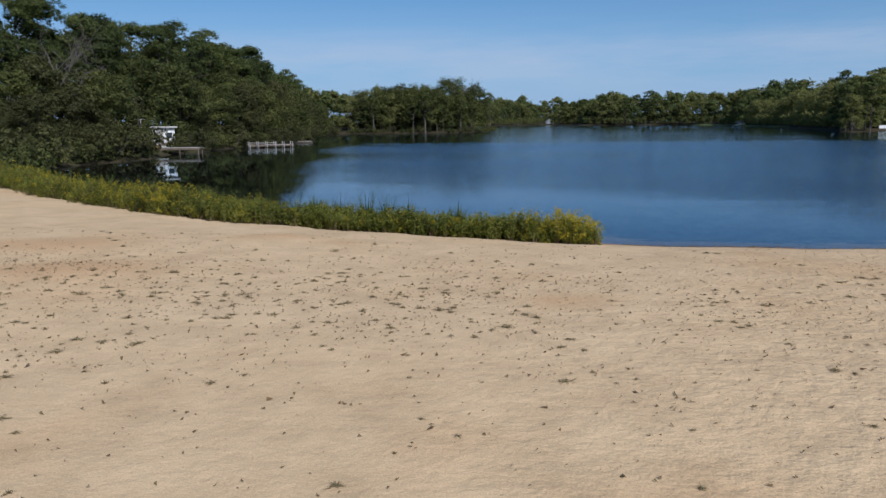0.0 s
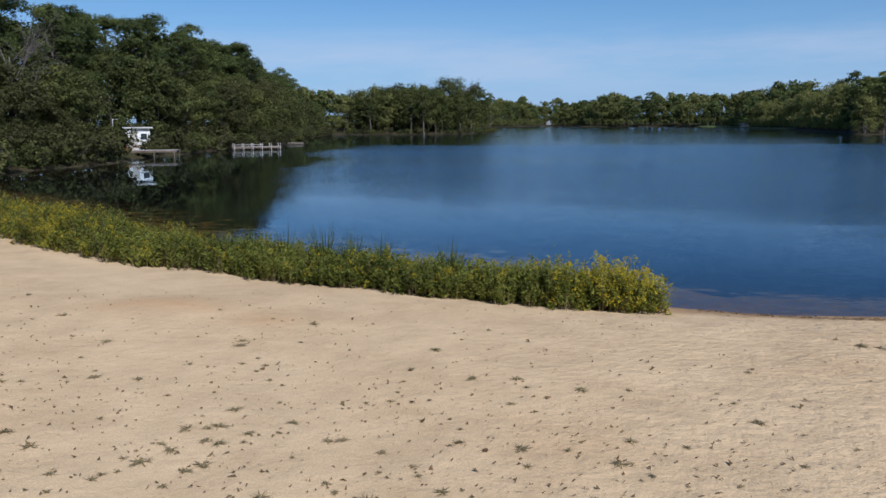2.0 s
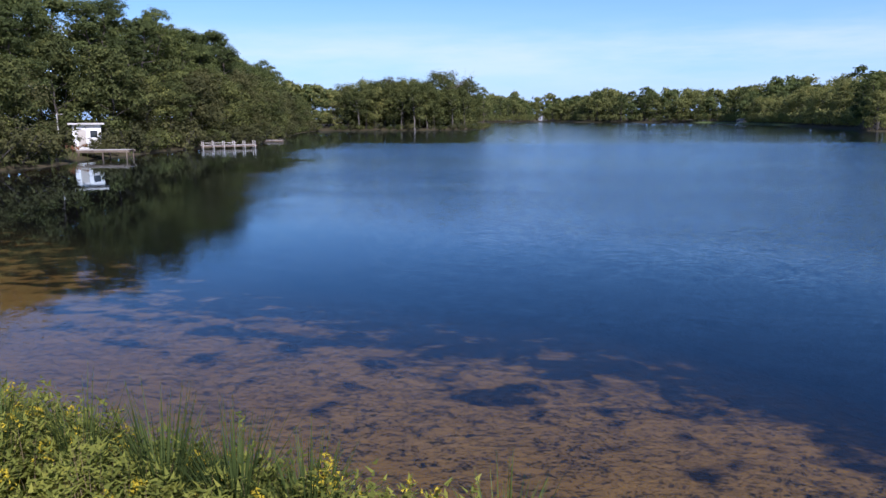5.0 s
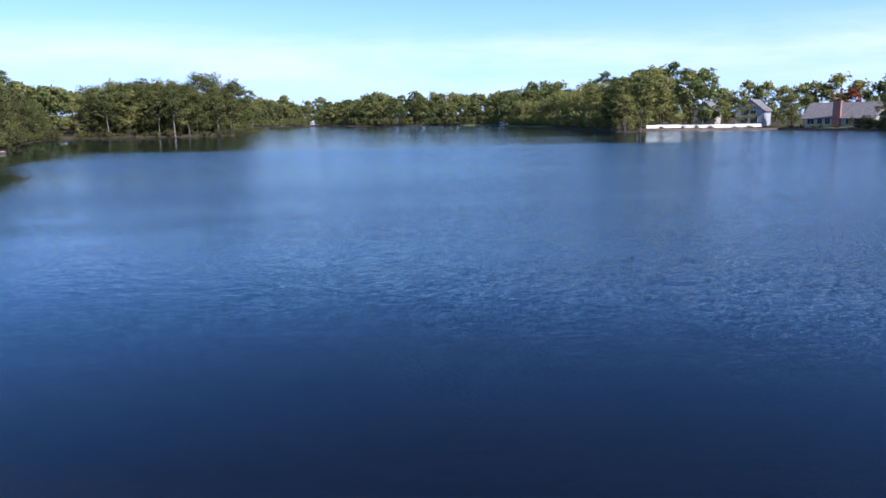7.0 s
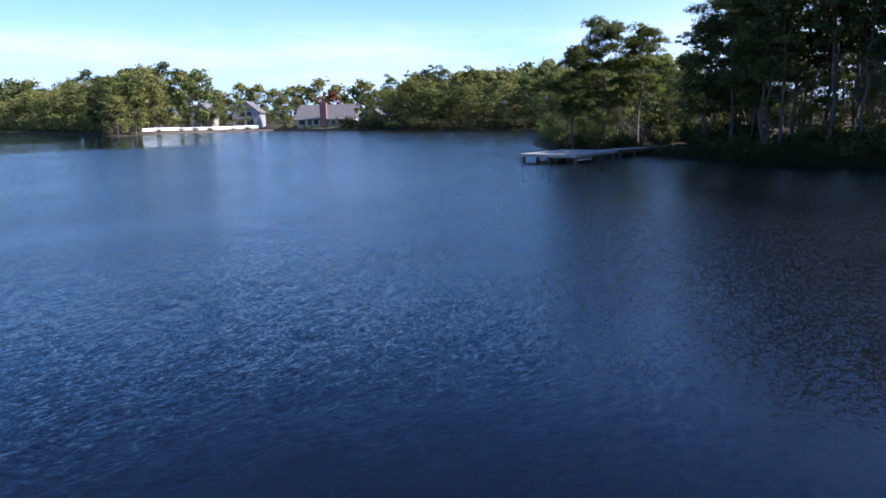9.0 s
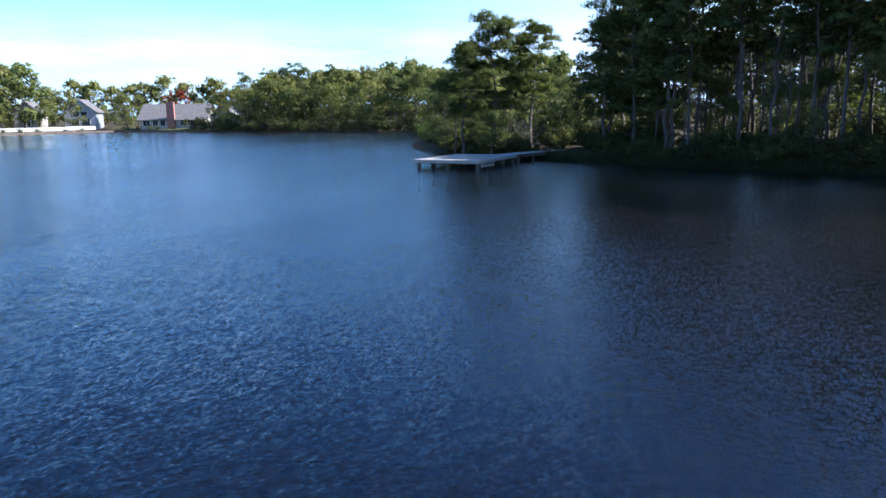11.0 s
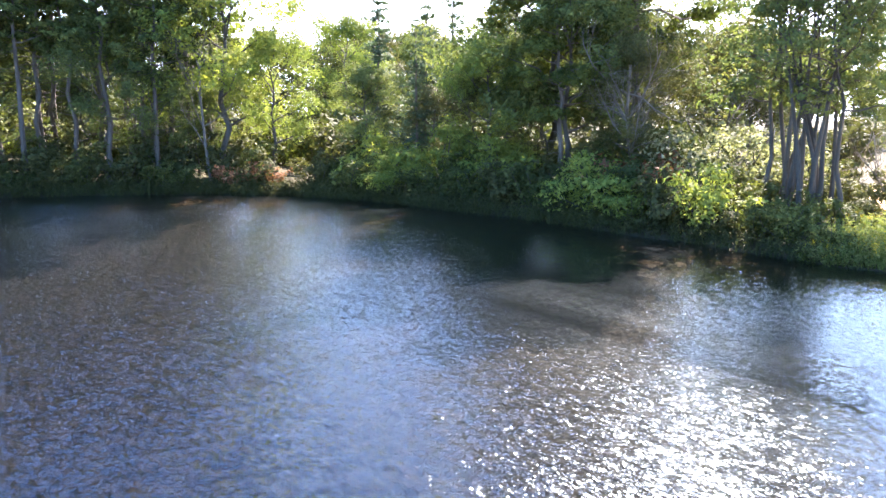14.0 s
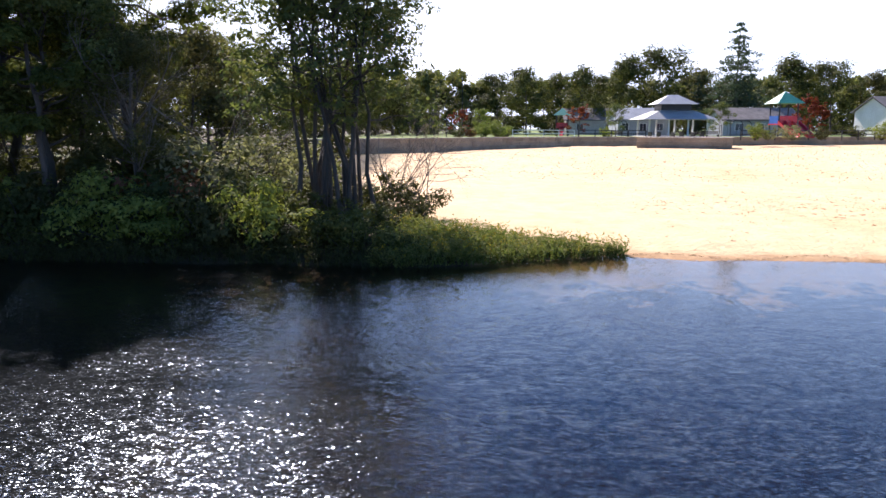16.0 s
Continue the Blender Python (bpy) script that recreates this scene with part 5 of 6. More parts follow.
def bank_grass(name, label, pick, n, hgt, seed, gold=0.0, mat=None):
    """Tall grass and weeds over a stretch of bank."""
    rng = np.random.default_rng(seed)
    x, y = pick(rng, n)
    n = len(x)
    z = heights(x, y) - 0.02
    base = np.stack([x, y, z], 1)
    L = hgt * rng.uniform(0.5, 1.2, n)
    d = np.stack([rng.normal(size=n) * 0.3, rng.normal(size=n) * 0.3, np.ones(n)], 1)
    g, lv = Geo(), Geo()
    g.blades(base, d, L, rng.uniform(0.02, 0.04, n), rng.uniform(0.05, 0.35, n), rng, 3)
    k = 6
    t = rng.uniform(0.15, 0.95, (n, k))
    p = base[:, None] + d[:, None] * (L[:, None] * t)[..., None] + rng.normal(size=(n, k, 3)) * 0.05
    lv.leaves(p.reshape(-1, 3), rng.normal(size=(n * k, 3)) + np.array([0, 0, 1.0]), rng.uniform(0.09, 0.18, n * k), rng.uniform(0.03, 0.06, n * k), rng)
    ob = thing(name, Matrix.Identity(4), label, "grass", kind="stuff")
    child("blades", g.mesh("blades", mat or M_GRASS), ob)
    child("leaves", lv.mesh("leaves", mat or M_GRASS), ob)
    if gold:
        f = Geo()
        w = np.where(rng.random(n) < gold)[0]
        q = base[w] + d[w] * L[w][:, None]
        q = (q[:, None] + rng.normal(size=(len(w), 9, 3)) * 0.05).reshape(-1, 3)
        f.leaves(q, rng.normal(size=(len(q), 3)), rng.uniform(0.03, 0.06, len(q)), 0.03, rng)
        child("flowers", f.mesh("flowers", M_GOLD), ob, "scattered yellow flowers")


def pick_spit(rng, n):
    x, y = rng.uniform(19.8, 28.5, n), rng.uniform(16, 29.5, n)
    d = lake_distance(x, y)
    w = np.interp(x, [20.2, 22, 25, 28, 33], [0.5, 1.3, 3.0, 4.5, 5.0])
    ok = (d > -0.1) & (d < w)
    return x[ok], y[ok]


def pick_west(rng, n):
    x, y = rng.uniform(-52, -24, n), rng.uniform(40, 112, n)
    d = lake_distance(x, y)
    ok = (d > -0.1) & (d < 2.2)
    return x[ok], y[ok]


def pick_east(rng, n):
    line = np.array([(79, 81), (73.5, 74), (72, 69), (68.5, 62), (66.5, 58), (63.5, 50), (61.8, 43), (59, 36.8), (55.5, 33), (51, 31), (45, 29.7), (37, 28.7), (27.5, 28.6)])
    k = rng.integers(0, len(line) - 1, n)
    q = rng.random(n)[:, None]
    p = line[k] * (1 - q) + line[k + 1] * q + rng.normal(size=(n, 2)) * 0.8
    d = lake_distance(p[:, 0], p[:, 1])
    ok = (d > -0.35) & (d < 1.6)
    return p[ok, 0], p[ok, 1]


def tussock(x, y, h, seed):
    rng = np.random.default_rng(seed)
    n = 420
    az_ = rng.uniform(0, 6.283, n)
    tilt = rng.uniform(0.15, 1.5, n)
    d = np.stack([np.cos(az_) * tilt, np.sin(az_) * tilt, np.ones(n)], 1)
    base = np.stack([np.cos(az_) * 0.12 * rng.random(n), np.sin(az_) * 0.12 * rng.random(n), np.zeros(n) - 0.03], 1)
    g = Geo()
    g.blades(base, d, h * rng.uniform(0.7, 1.15, n), np.full(n, 0.03), rng.uniform(0.4, 0.85, n) * np.minimum(tilt, 1.0), rng, 5)
    ob = thing("grass_tussock", pose(x, y, ground_z(x, y)), "arching green tussock grass in the goldenrod bed", "grass", "tussocks in the bed")
    child("foliage", g.mesh("foliage", M_TUSSOCK), ob)


def beach_litter():
    """Fallen leaves and wisps of weed strewn over the sand."""
    rng = np.random.default_rng(9)
    g = Geo()
    n = 80000
    x = rng.uniform(-22, 20, n)
    y = 25.4 - 34 * rng.random(n) ** 0.9
    band = 0.13 + 0.84 * np.exp(-((y - 15.0 + 0.1 * x) / 4.2) ** 2) * np.interp(x, [-20, -4, 4, 12, 20], [1.0, 1.0, 0.8, 0.55, 0.4])
    patch = 0.5 + 0.5 * np.sin(x * 0.9 + np.sin(y * 0.7) * 2) * np.sin(y * 1.1 + x * 0.3)
    ok = (rng.random(n) < band * (0.35 + 0.9 * patch)) & (lake_distance(x, y) > 0.5)
    x, y = x[ok], y[ok]
    n = len(x)
    z = heights(x, y) + 0.018
    nrm = np.stack([rng.normal(size=n) * 0.45, rng.normal(size=n) * 0.45, np.ones(n)], 1)
    L = rng.uniform(0.018, 0.055, n) * np.where(rng.random(n) < 0.06, 1.9, 1.0)
    g.leaves(np.stack([x, y, z], 1), nrm, L, L * rng.uniform(0.35, 0.8, n), rng)
    n = 9000
    x, y = rng.uniform(-40, 32, n), rng.uniform(-45, 3, n)
    ok = (y > wall_y(x) + 1.5) & (rng.random(n) < 0.4 + 0.6 * np.sin(x * 0.35 + np.sin(y * 0.3)) ** 2)
    x, y = x[ok], y[ok]
    n = len(x)
    L = rng.uniform(0.05, 0.16, n)
    g.leaves(np.stack([x, y, heights(x, y) + 0.03], 1), np.stack([rng.normal(size=n) * 0.6, rng.normal(size=n) * 0.6, np.ones(n)], 1), L, L * 0.6, rng)
    ob = new("leaf_litter", g.mesh("leaf_litter", M_LITTER))
    tagged(ob, "dry brown leaves scattered over the sand", "fallen leaves", kind="stuff")
    t = Geo()
    cx = rng.uniform(-16, 18, 4200)
    cy = 24.5 - 20 * rng.random(4200)
    keep = rng.random(4200) < (0.08 + 0.92 * np.exp(-((cy - 14.5) / 3.8) ** 2)) * np.interp(cx, [-16, -2, 6, 18], [1.0, 0.95, 0.45, 0.3])
    cx, cy = cx[keep], cy[keep]
    k = 34
    m = len(cx) * k
    a = rng.uniform(0, 6.283, (len(cx), k))
    broad = np.where(rng.random(len(cx)) < 0.3, rng.uniform(1.0, 1.7, len(cx)), rng.uniform(0.4, 0.9, len(cx)))
    L = rng.uniform(0.04, 0.10, (len(cx), k)) * broad[:, None]
    off = rng.uniform(0.3, 0.9, (len(cx), k))
    px_ = cx[:, None] + np.cos(a) * L * off
    py_ = cy[:, None] + np.sin(a) * L * off
    pz = heights(px_.ravel(), py_.ravel()) + rng.uniform(0.008, 0.02, m)
    axis = np.stack([np.cos(a).ravel(), np.sin(a).ravel(), rng.uniform(-0.1, 0.12, m)], 1)
    t.leaves(np.stack([px_.ravel(), py_.ravel(), pz], 1), np.stack([rng.normal(size=m) * 0.4, rng.normal(size=m) * 0.4, np.ones(m)], 1), L.ravel(), L.ravel() * 0.13, rng, axis)
    ob = new("beach_weeds", t.mesh("beach_weeds", leaf_material("beach_weed", [(0.2, (0.16, 0.13, 0.065)), (0.6, (0.23, 0.185, 0.095)), (0.9, (0.32, 0.25, 0.14))], 0.15)))
    tagged(ob, "small wilted weed tufts lying on the sand", "weeds", kind="stuff")
    w = Geo()
    n = 700
    x = np.concatenate([rng.uniform(5.8, 11, 420), rng.uniform(11, 20, 280)])
    y = np.interp(x, [5, 9.5, 13.5, 17, 20.4], [26.2, 25.55, 25.45, 25.85, 25.4]) - 0.25 + rng.normal(size=n) * 0.07 + 0.2 * np.sin(x * 1.3)
    z = heights(x, y) + 0.02
    w.leaves(np.stack([x, y, z], 1), np.stack([rng.normal(size=n) * 0.4, rng.normal(size=n) * 0.4, np.ones(n)], 1), rng.uniform(0.05, 0.14, n), rng.uniform(0.015, 0.04, n), rng)
    ob = new("drift_line", w.mesh("drift_line", M_LITTER))
    tagged(ob, "dark line of washed-up debris at the water's edge", "debris", kind="stuff")


goldenrod_bed()
bank_grass("bank_grass", "yellow-green grasses on the point beside the beach", pick_spit, 20000, 0.6, 21, 0.06, M_GRASS)
bank_grass("cove_grass", "reedy green grass along the cove shore", pick_west, 9000, 0.9, 22, 0.03)
bank_grass("waterside_weeds", "green weeds hanging over the shaded bank", pick_east, 16000, 0.75, 23, 0.0, M_OLIVE)
for k, (x, y, h) in enumerate(((-5.2, 29.2, 1.5), (-4.4, 29.5, 1.55), (-3.2, 28.9, 1.6), (-2.4, 28.7, 1.5), (-1.6, 28.4, 1.35), (0.2, 27.8, 1.4), (-6.2, 29.8, 1.3), (-10.6, 31.8, 1.6), (-11.4, 32.4, 1.5))):
    tussock(x, y, h, 40 + k)
beach_litter()


# ---------------------------------------------------------------- docks
def post(parent, x, y, z0, z1, r=0.11, mat=None, name="post"):
    ob = part(name, cyl(x, y, z0, z1, r, r * 0.94, 10), mat or M_PILE, parent)
    return ob


def plank_deck(parent, length, width, z, board=0.145, gap=0.012, across=True, seed=1):
    rng = random.Random(seed)
    me = bpy.data.meshes.new("plank")
    bm = box(-board / 2, board / 2, 0, width, -0.02, 0.02)
    bmesh.ops.bevel(bm, geom=bm.edges[:], offset=0.005, segments=1, affect="EDGES")
    bm.to_mesh(me)
    bm.free()
    me.materials.append(M_DECK)
    n = int(length / (board + gap))
    for k in range(n):
        child("plank", me, parent, "", pose((k + 0.5) * (board + gap), rng.uniform(-0.02, 0.02), z + rng.uniform(-0.004, 0.004), 0, rng.uniform(-0.5, 0.5), 0))


def swim_dock():
    """The broad platform on piles, with its walkway to the point."""
    d = thing("swimming_dock", pose(58.7, 69.0, 0, 0, 0, 1.0), "weathered grey plank dock platform on timber piles", "dock")
    L, W, Z = 7.9, 5.6, 0.72
    plank_deck(d, L, W, Z)
    for y in (0.06, W / 2, W - 0.06):
        part("joist", box(0.02, L - 0.05, y - 0.05, y + 0.05, Z - 0.26, Z - 0.022), M_PILE, d)
    part("fascia", box(-0.045, -0.005, 0, W, Z - 0.24, Z + 0.015), M_DECK, d)
    part("fascia", box(0, L, -0.045, -0.005, Z - 0.20, Z + 0.015), M_DECK, d)
    for x in (0.25, 2.7, 5.2, 7.6):
        for y in (0.25, W / 2, W - 0.3):
            post(d, x, y, -2.4, Z - 0.03, 0.17)
    # slatted skirt under the front corner
    sk = part("skirt", box(0.1, 2.7, -0.10, -0.05, Z - 0.52, Z - 0.40), M_DECK, d, "pale slatted fender boards")
    part("board", box(0.1, 2.7, -0.10, -0.05, Z - 0.10, Z + 0.02), M_DECK, sk)
    for k in range(9):
        x = 0.14 + k * 0.31
        part("slat", box(x, x + 0.08, -0.095, -0.055, Z - 0.41, Z - 0.09), M_DECK, sk)
    w = thing("dock_walkway", pose(66.5, 69.6, 0, 0, 0, -12.5), "narrow plank walkway leading from the dock to the bank", "walkway")
    plank_deck(w, 10.0, 1.7, 0.70, seed=4)
    for y in (0.1, 1.6):
        part("joist", box(0, 10.0, y - 0.05, y + 0.05, 0.44, 0.678), M_PILE, w)
    for x in (1.2, 3.6, 6.0):
        for y in (0.12, 1.58):
            post(w, x, y, -1.8, 0.67, 0.11)


def jetty(x, y, turn, L, W, Z, rails, label, posts=4, tall=0.6):
    d = thing("jetty", pose(x, y, 0, 0, 0, turn), label, "jetty")
    plank_deck(d, L, W, Z, board=0.19)
    for yy in (0.06, W - 0.06):
        part("joist", box(0.02, L - 0.02, yy - 0.05, yy + 0.05, Z - 0.25, Z - 0.022), M_PILE, d)
    for k in range(posts):
        xx = 0.3 + (L - 0.6) * k / (posts - 1)
        for yy in (0.0, W):
            post(d, xx, yy, -1.5, Z + tall if rails else Z - 0.03, 0.075, M_DECK if rails else M_PILE)
    if rails:
        part("rail", box(0.2, L * 0.62, -0.03, 0.03, Z + 0.3, Z + 0.38), M_DECK, d)
    return d


swim_dock()
jetty(-41.3, 127.0, 29, 8.0, 1.5, 0.5, True, "long grey jetty with pale posts and a hand rail", 6)
jetty(-44.6, 100.0, 10, 5.6, 2.4, 0.95, False, "low timber landing stage by the boat shed", 3)
jetty(-41.5, 157.5, 10, 3.6, 2.0, 0.35, False, "small low floating raft near the bank", 2)


def boat_shed():
    s = thing("boat_shed", pose(-47.0, 107.0, 1.1, 0, 0, 27), "small white painted boat shed with a flat overhanging roof", "shed")
    part("wall", box(-1.5, 1.5, -1.3, 1.3, -0.4, 2.55), M_WHITE, s, bevel=0.02)
    part("roof", box(-1.9, 1.9, -1.75, 1.6, 2.55, 2.75), M_CONC, s, "pale flat roof", bevel=0.02)
    dr = part("door", box(-0.95, -0.1, -1.34, -1.302, 0.0, 2.0), M_BEIGE, s)
    part("handle", box(-0.25, -0.2, -1.38, -1.341, 0.95, 1.1), M_DARK, dr)
    wn = part("window", box(0.35, 1.1, -1.33, -1.302, 1.1, 1.9), M_GLASS, s)
    part("frame", box(0.3, 1.15, -1.345, -1.331, 1.88, 1.96), M_WHITE, wn)
    p = thing("light_pole", pose(-49.2, 104.8, ground_z(-49.2, 104.8)), "thin pale pole beside the boat shed", "pole")
    part("pole", cyl(0, 0, -0.2, 4.0, 0.06, 0.05), M_CONC, p)
    part("arm", box(-0.04, 0.7, -0.03, 0.03, 3.9, 3.98), M_CONC, p)


boat_shed()


# ---------------------------------------------------------------- houses round the lake
def window(parent, x, z, w, h, y, panes=2):
    """A window in a wall that faces -y."""
    wn = part("window", box(x - w / 2 - 0.09, x + w / 2 + 0.09, y - 0.06, y - 0.003, z - 0.09, z + h + 0.09), M_WHITE, parent)
    for k in range(panes):
        a = x - w / 2 + w * k / panes
        part("pane", box(a + 0.03, a + w / panes - 0.03, y - 0.075, y - 0.062, z, z + h), M_GLASS, wn)


def house(x, y, turn, L, W, H, roof_h, wall_mat, roof_mat, label, wins, gable_front=False, z=None, chimney=None, over=0.5):
    hs = thing("house", pose(x, y, ground_z(x, y) if z is None else z, 0, 0, turn), label, "house")
    if gable_front:
        prof = [(-L / 2, -0.5), (L / 2, -0.5), (L / 2, H), (0, H + roof_h), (-L / 2, H)]
        bm = prism(prof, -W / 2, W / 2)
        bmesh.ops.rotate(bm, verts=bm.verts, cent=(0, 0, 0), matrix=Matrix.Rotation(radians(90), 3, "Z"))
        part("wall", bm, wall_mat, hs)
        for s in (-1, 1):
            rp = [(s * 0.0, H + roof_h + 0.02), (s * (L / 2 + over), H - roof_h * over / (L / 2) + 0.02), (s * (L / 2 + over), H - roof_h * over / (L / 2) + 0.24), (0, H + roof_h + 0.26)]
            bm = prism(rp, -W / 2 - over, W / 2 + over)
            bmesh.ops.rotate(bm, verts=bm.verts, cent=(0, 0, 0), matrix=Matrix.Rotation(radians(90), 3, "Z"))
            part("roof", bm, roof_mat, hs)
    else:
        prof = [(-W / 2, -0.5), (W / 2, -0.5), (W / 2, H), (0, H + roof_h), (-W / 2, H)]
        part("wall", prism(prof, -L / 2, L / 2), wall_mat, hs)
        for s in (-1, 1):
            e = H - roof_h * over / (W / 2)
            part("roof", prism([(0, H + roof_h + 0.02), (s * (W / 2 + over), e + 0.02), (s * (W / 2 + over), e + 0.24), (0, H + roof_h + 0.26)], -L / 2 - over, L / 2 + over), roof_mat, hs)
    for wx, wz, ww, wh, pn in wins:
        window(hs, wx, wz, ww, wh, -W / 2, pn)
    if chimney:
        cx, cw, ch = chimney
        part("chimney", box(cx - cw / 2, cx + cw / 2, -W / 2 - 0.9, -W / 2 - 0.004, -0.5, ch), M_BRICK, hs, "broad red brick chimney", bevel=0.03)
    return hs


def lake_houses():
    house(171, 262, -52, 9.5, 9, 5.2, 3.8, M_SIDING, M_ROOF, "pale grey gabled lake house with tall gable windows",
          [(-1.6, 0.9, 2.4, 2.2, 3), (1.6, 0.9, 2.4, 2.2, 3), (-1.2, 3.8, 1.8, 1.5, 2), (1.2, 3.8, 1.8, 1.5, 2), (0, 5.9, 1.6, 1.2, 2)], True)
    house(160, 273, -52, 7.5, 8, 5.0, 3.2, M_BEIGE, M_ROOF, "pale gabled house half hidden by trees", [(-1.5, 3.4, 1.4, 1.4, 2), (1.5, 3.4, 1.4, 1.4, 2), (0, 0.9, 2.0, 1.6, 2)], True)
    house(181, 230, -67, 21, 10, 2.9, 4.2, M_BEIGE, M_ROOF, "long low lake house with grey hipped roof and brick chimney",
          [(-8.5, 0.6, 2.2, 1.7, 2), (-5.6, 0.6, 1.6, 1.7, 2), (-3.2, 0.6, 1.6, 1.7, 2), (3.4, 0.6, 1.8, 1.7, 2), (5.8, 0.6, 1.8, 1.7, 2), (8.3, 0.6, 2.2, 1.7, 2)], chimney=(-0.2, 2.4, 7.8), over=0.9)
    house(186, 214, -67, 8, 9, 3.2, 3.0, M_SIDING, M_ROOF, "dark-roofed lake house wing beside the long house", [(-2, 0.8, 2.2, 1.8, 2), (1.6, 0.8, 2.2, 1.8, 2)], True)
    # far houses between the trees
    house(24, 862, 0, 9, 8, 2.6, 2.0, M_SIDING, M_ROOF, "distant pale house among the far trees", [(-3, 1, 2, 1.6, 2), (3, 1, 2, 1.6, 2)])
    house(64, 912, 0, 9, 8, 3, 2.6, M_SIDING, M_ROOF, "distant grey gabled house among the far trees", [(-3, 1, 2, 1.6, 2), (3, 1, 2, 1.6, 2)], True)
    house(182, 672, -30, 9, 8, 3, 2.4, M_BEIGE, M_ROOF, "distant pale house on the far bank", [(-3, 1, 2, 1.6, 2), (3, 1, 2, 1.6, 2)])
    house(172, 540, -70, 6, 4, 1.9, 0.9, M_BEIGE, M_ROOF, "low white boathouse at the waterline", [(-2, 0.6, 2, 1.2, 2)], z=0.35)
    house(-37, 305, 5, 5, 4, 2.3, 1.2, M_WHITE, M_ROOF, "small white cabin on the wooded spit", [(0, 0.9, 1.2, 1.0, 2)])
    # white bulkhead fence on the east shore
    f = thing("white_fence", Matrix.Identity(4), "long white board fence along the far lawn", "fence")
    pts = [(128.5, 260.5), (133, 260.5), (141, 259.5), (150, 255.5), (158, 253.5), (166, 250.5)]
    for (ax, ay), (bx, by) in zip(pts, pts[1:]):
        L = math.hypot(bx - ax, by - ay)
        a = math.degrees(math.atan2(by - ay, bx - ax))
        z = min(ground_z(ax, ay), ground_z(bx, by))
        n = int(L / 2.0)
        for k in range(n):
            m = pose(ax + (bx - ax) * k / n, ay + (by - ay) * k / n, z, 0, 0, a)
            pn = part("panel", box(0.08, L / n - 0.08, -0.03, 0.03, 0.1, 1.15), M_WHITE, f, "", m)
            part("post", box(-0.08, 0.08, -0.08, 0.08, -0.3, 1.28), M_WHITE, f, "", m)
    b = thing("bulkhead", Matrix.Identity(4), "low timber bulkhead holding the far lawn", "bulkhead")
    bp = [(129.5, 256.4), (150, 250.6), (168, 244.6), (168.4, 215)]
    for (ax, ay), (bx, by) in zip(bp, bp[1:]):
        L = math.hypot(bx - ax, by - ay)
        part("panel", box(0, L, -0.12, 0.12, -0.6, 0.6), M_PILE, b, "", pose(ax, ay, 0, 0, 0, math.degrees(math.atan2(by - ay, bx - ax))))


lake_houses()


# ---------------------------------------------------------------- the park behind the beach
LAWN = 3.28


def retaining_wall():
    w = thing("retaining_wall", Matrix.Identity(4), "low buff stone retaining wall between beach and park", "wall", kind="structure")
    for (ax, ay), (bx, by) in zip(WALL, WALL[1:]):
        L = math.hypot(bx - ax, by - ay)
        m = pose(ax, ay, 0, 0, 0, math.degrees(math.atan2(by - ay, bx - ax)))
        z0 = 1.2
        near = WALL.index((ax, ay)) < 4
        for c in range(5):
            z = z0 + c * 0.44
            if near:      # the stretch that the camera sees best is laid block by block
                n = max(2, int(L / 1.05))
                for k in range(n):
                    sh = 0.5 if c % 2 else 0.0
                    k0, k1 = max(0, k - sh), (k + 1 - sh if k < n - 1 else n)
                    part("stone", box(L * k0 / n + 0.012, L * k1 / n - 0.012, -0.2 - RNG.uniform(0, 0.03), 0.25, z + 0.016, z + 0.44), M_STONE, w, "", m)
            else:
                part("course", box(0, L, -0.2 - 0.012 * (c % 2), 0.25, z + 0.012, z + 0.44), M_STONE, w, "", m)
        part("coping", box(-0.02, L + 0.02, -0.3, 0.3, z0 + 5 * 0.44 + 0.003, z0 + 5 * 0.44 + 0.11), M_CAPSTONE, w, "pale flat coping", m)
    b = thing("stone_planter", pose(9.6, -45.2, 0, 0, 0, 166), "projecting buff stone bay in front of the wall", "planter")
    for c in range(5):
        part("course", box(0, 11.0, -3.4 - 0.012 * (c % 2), 0.2 + 0.012 * (c % 2), 1.2 + c * 0.45, 1.2 + (c + 1) * 0.45 - 0.012), M_STONE, b)
    part("coping", box(-0.1, 11.1, -3.5, 0.32, 3.452, 3.55), M_CAPSTONE, b)


def rail_fence(x0, y0, x1, y1, mat, label, h=1.05, step=2.2):
    L = math.hypot(x1 - x0, y1 - y0)
    f = thing("rail_fence", pose(x0, y0, LAWN, 0, 0, math.degrees(math.atan2(y1 - y0, x1 - x0))), label, "fence")
    n = max(2, int(L / step) + 1)
    for k in range(n):
        xx = L * k / (n - 1)
        part("post", box(xx - 0.06, xx + 0.06, -0.06, 0.06, -0.2, h + 0.05), mat, f)
    for z in (h * 0.5, h - 0.06):
        part("rail", box(0, L, -0.09, -0.062, z, z + 0.1), mat, f)


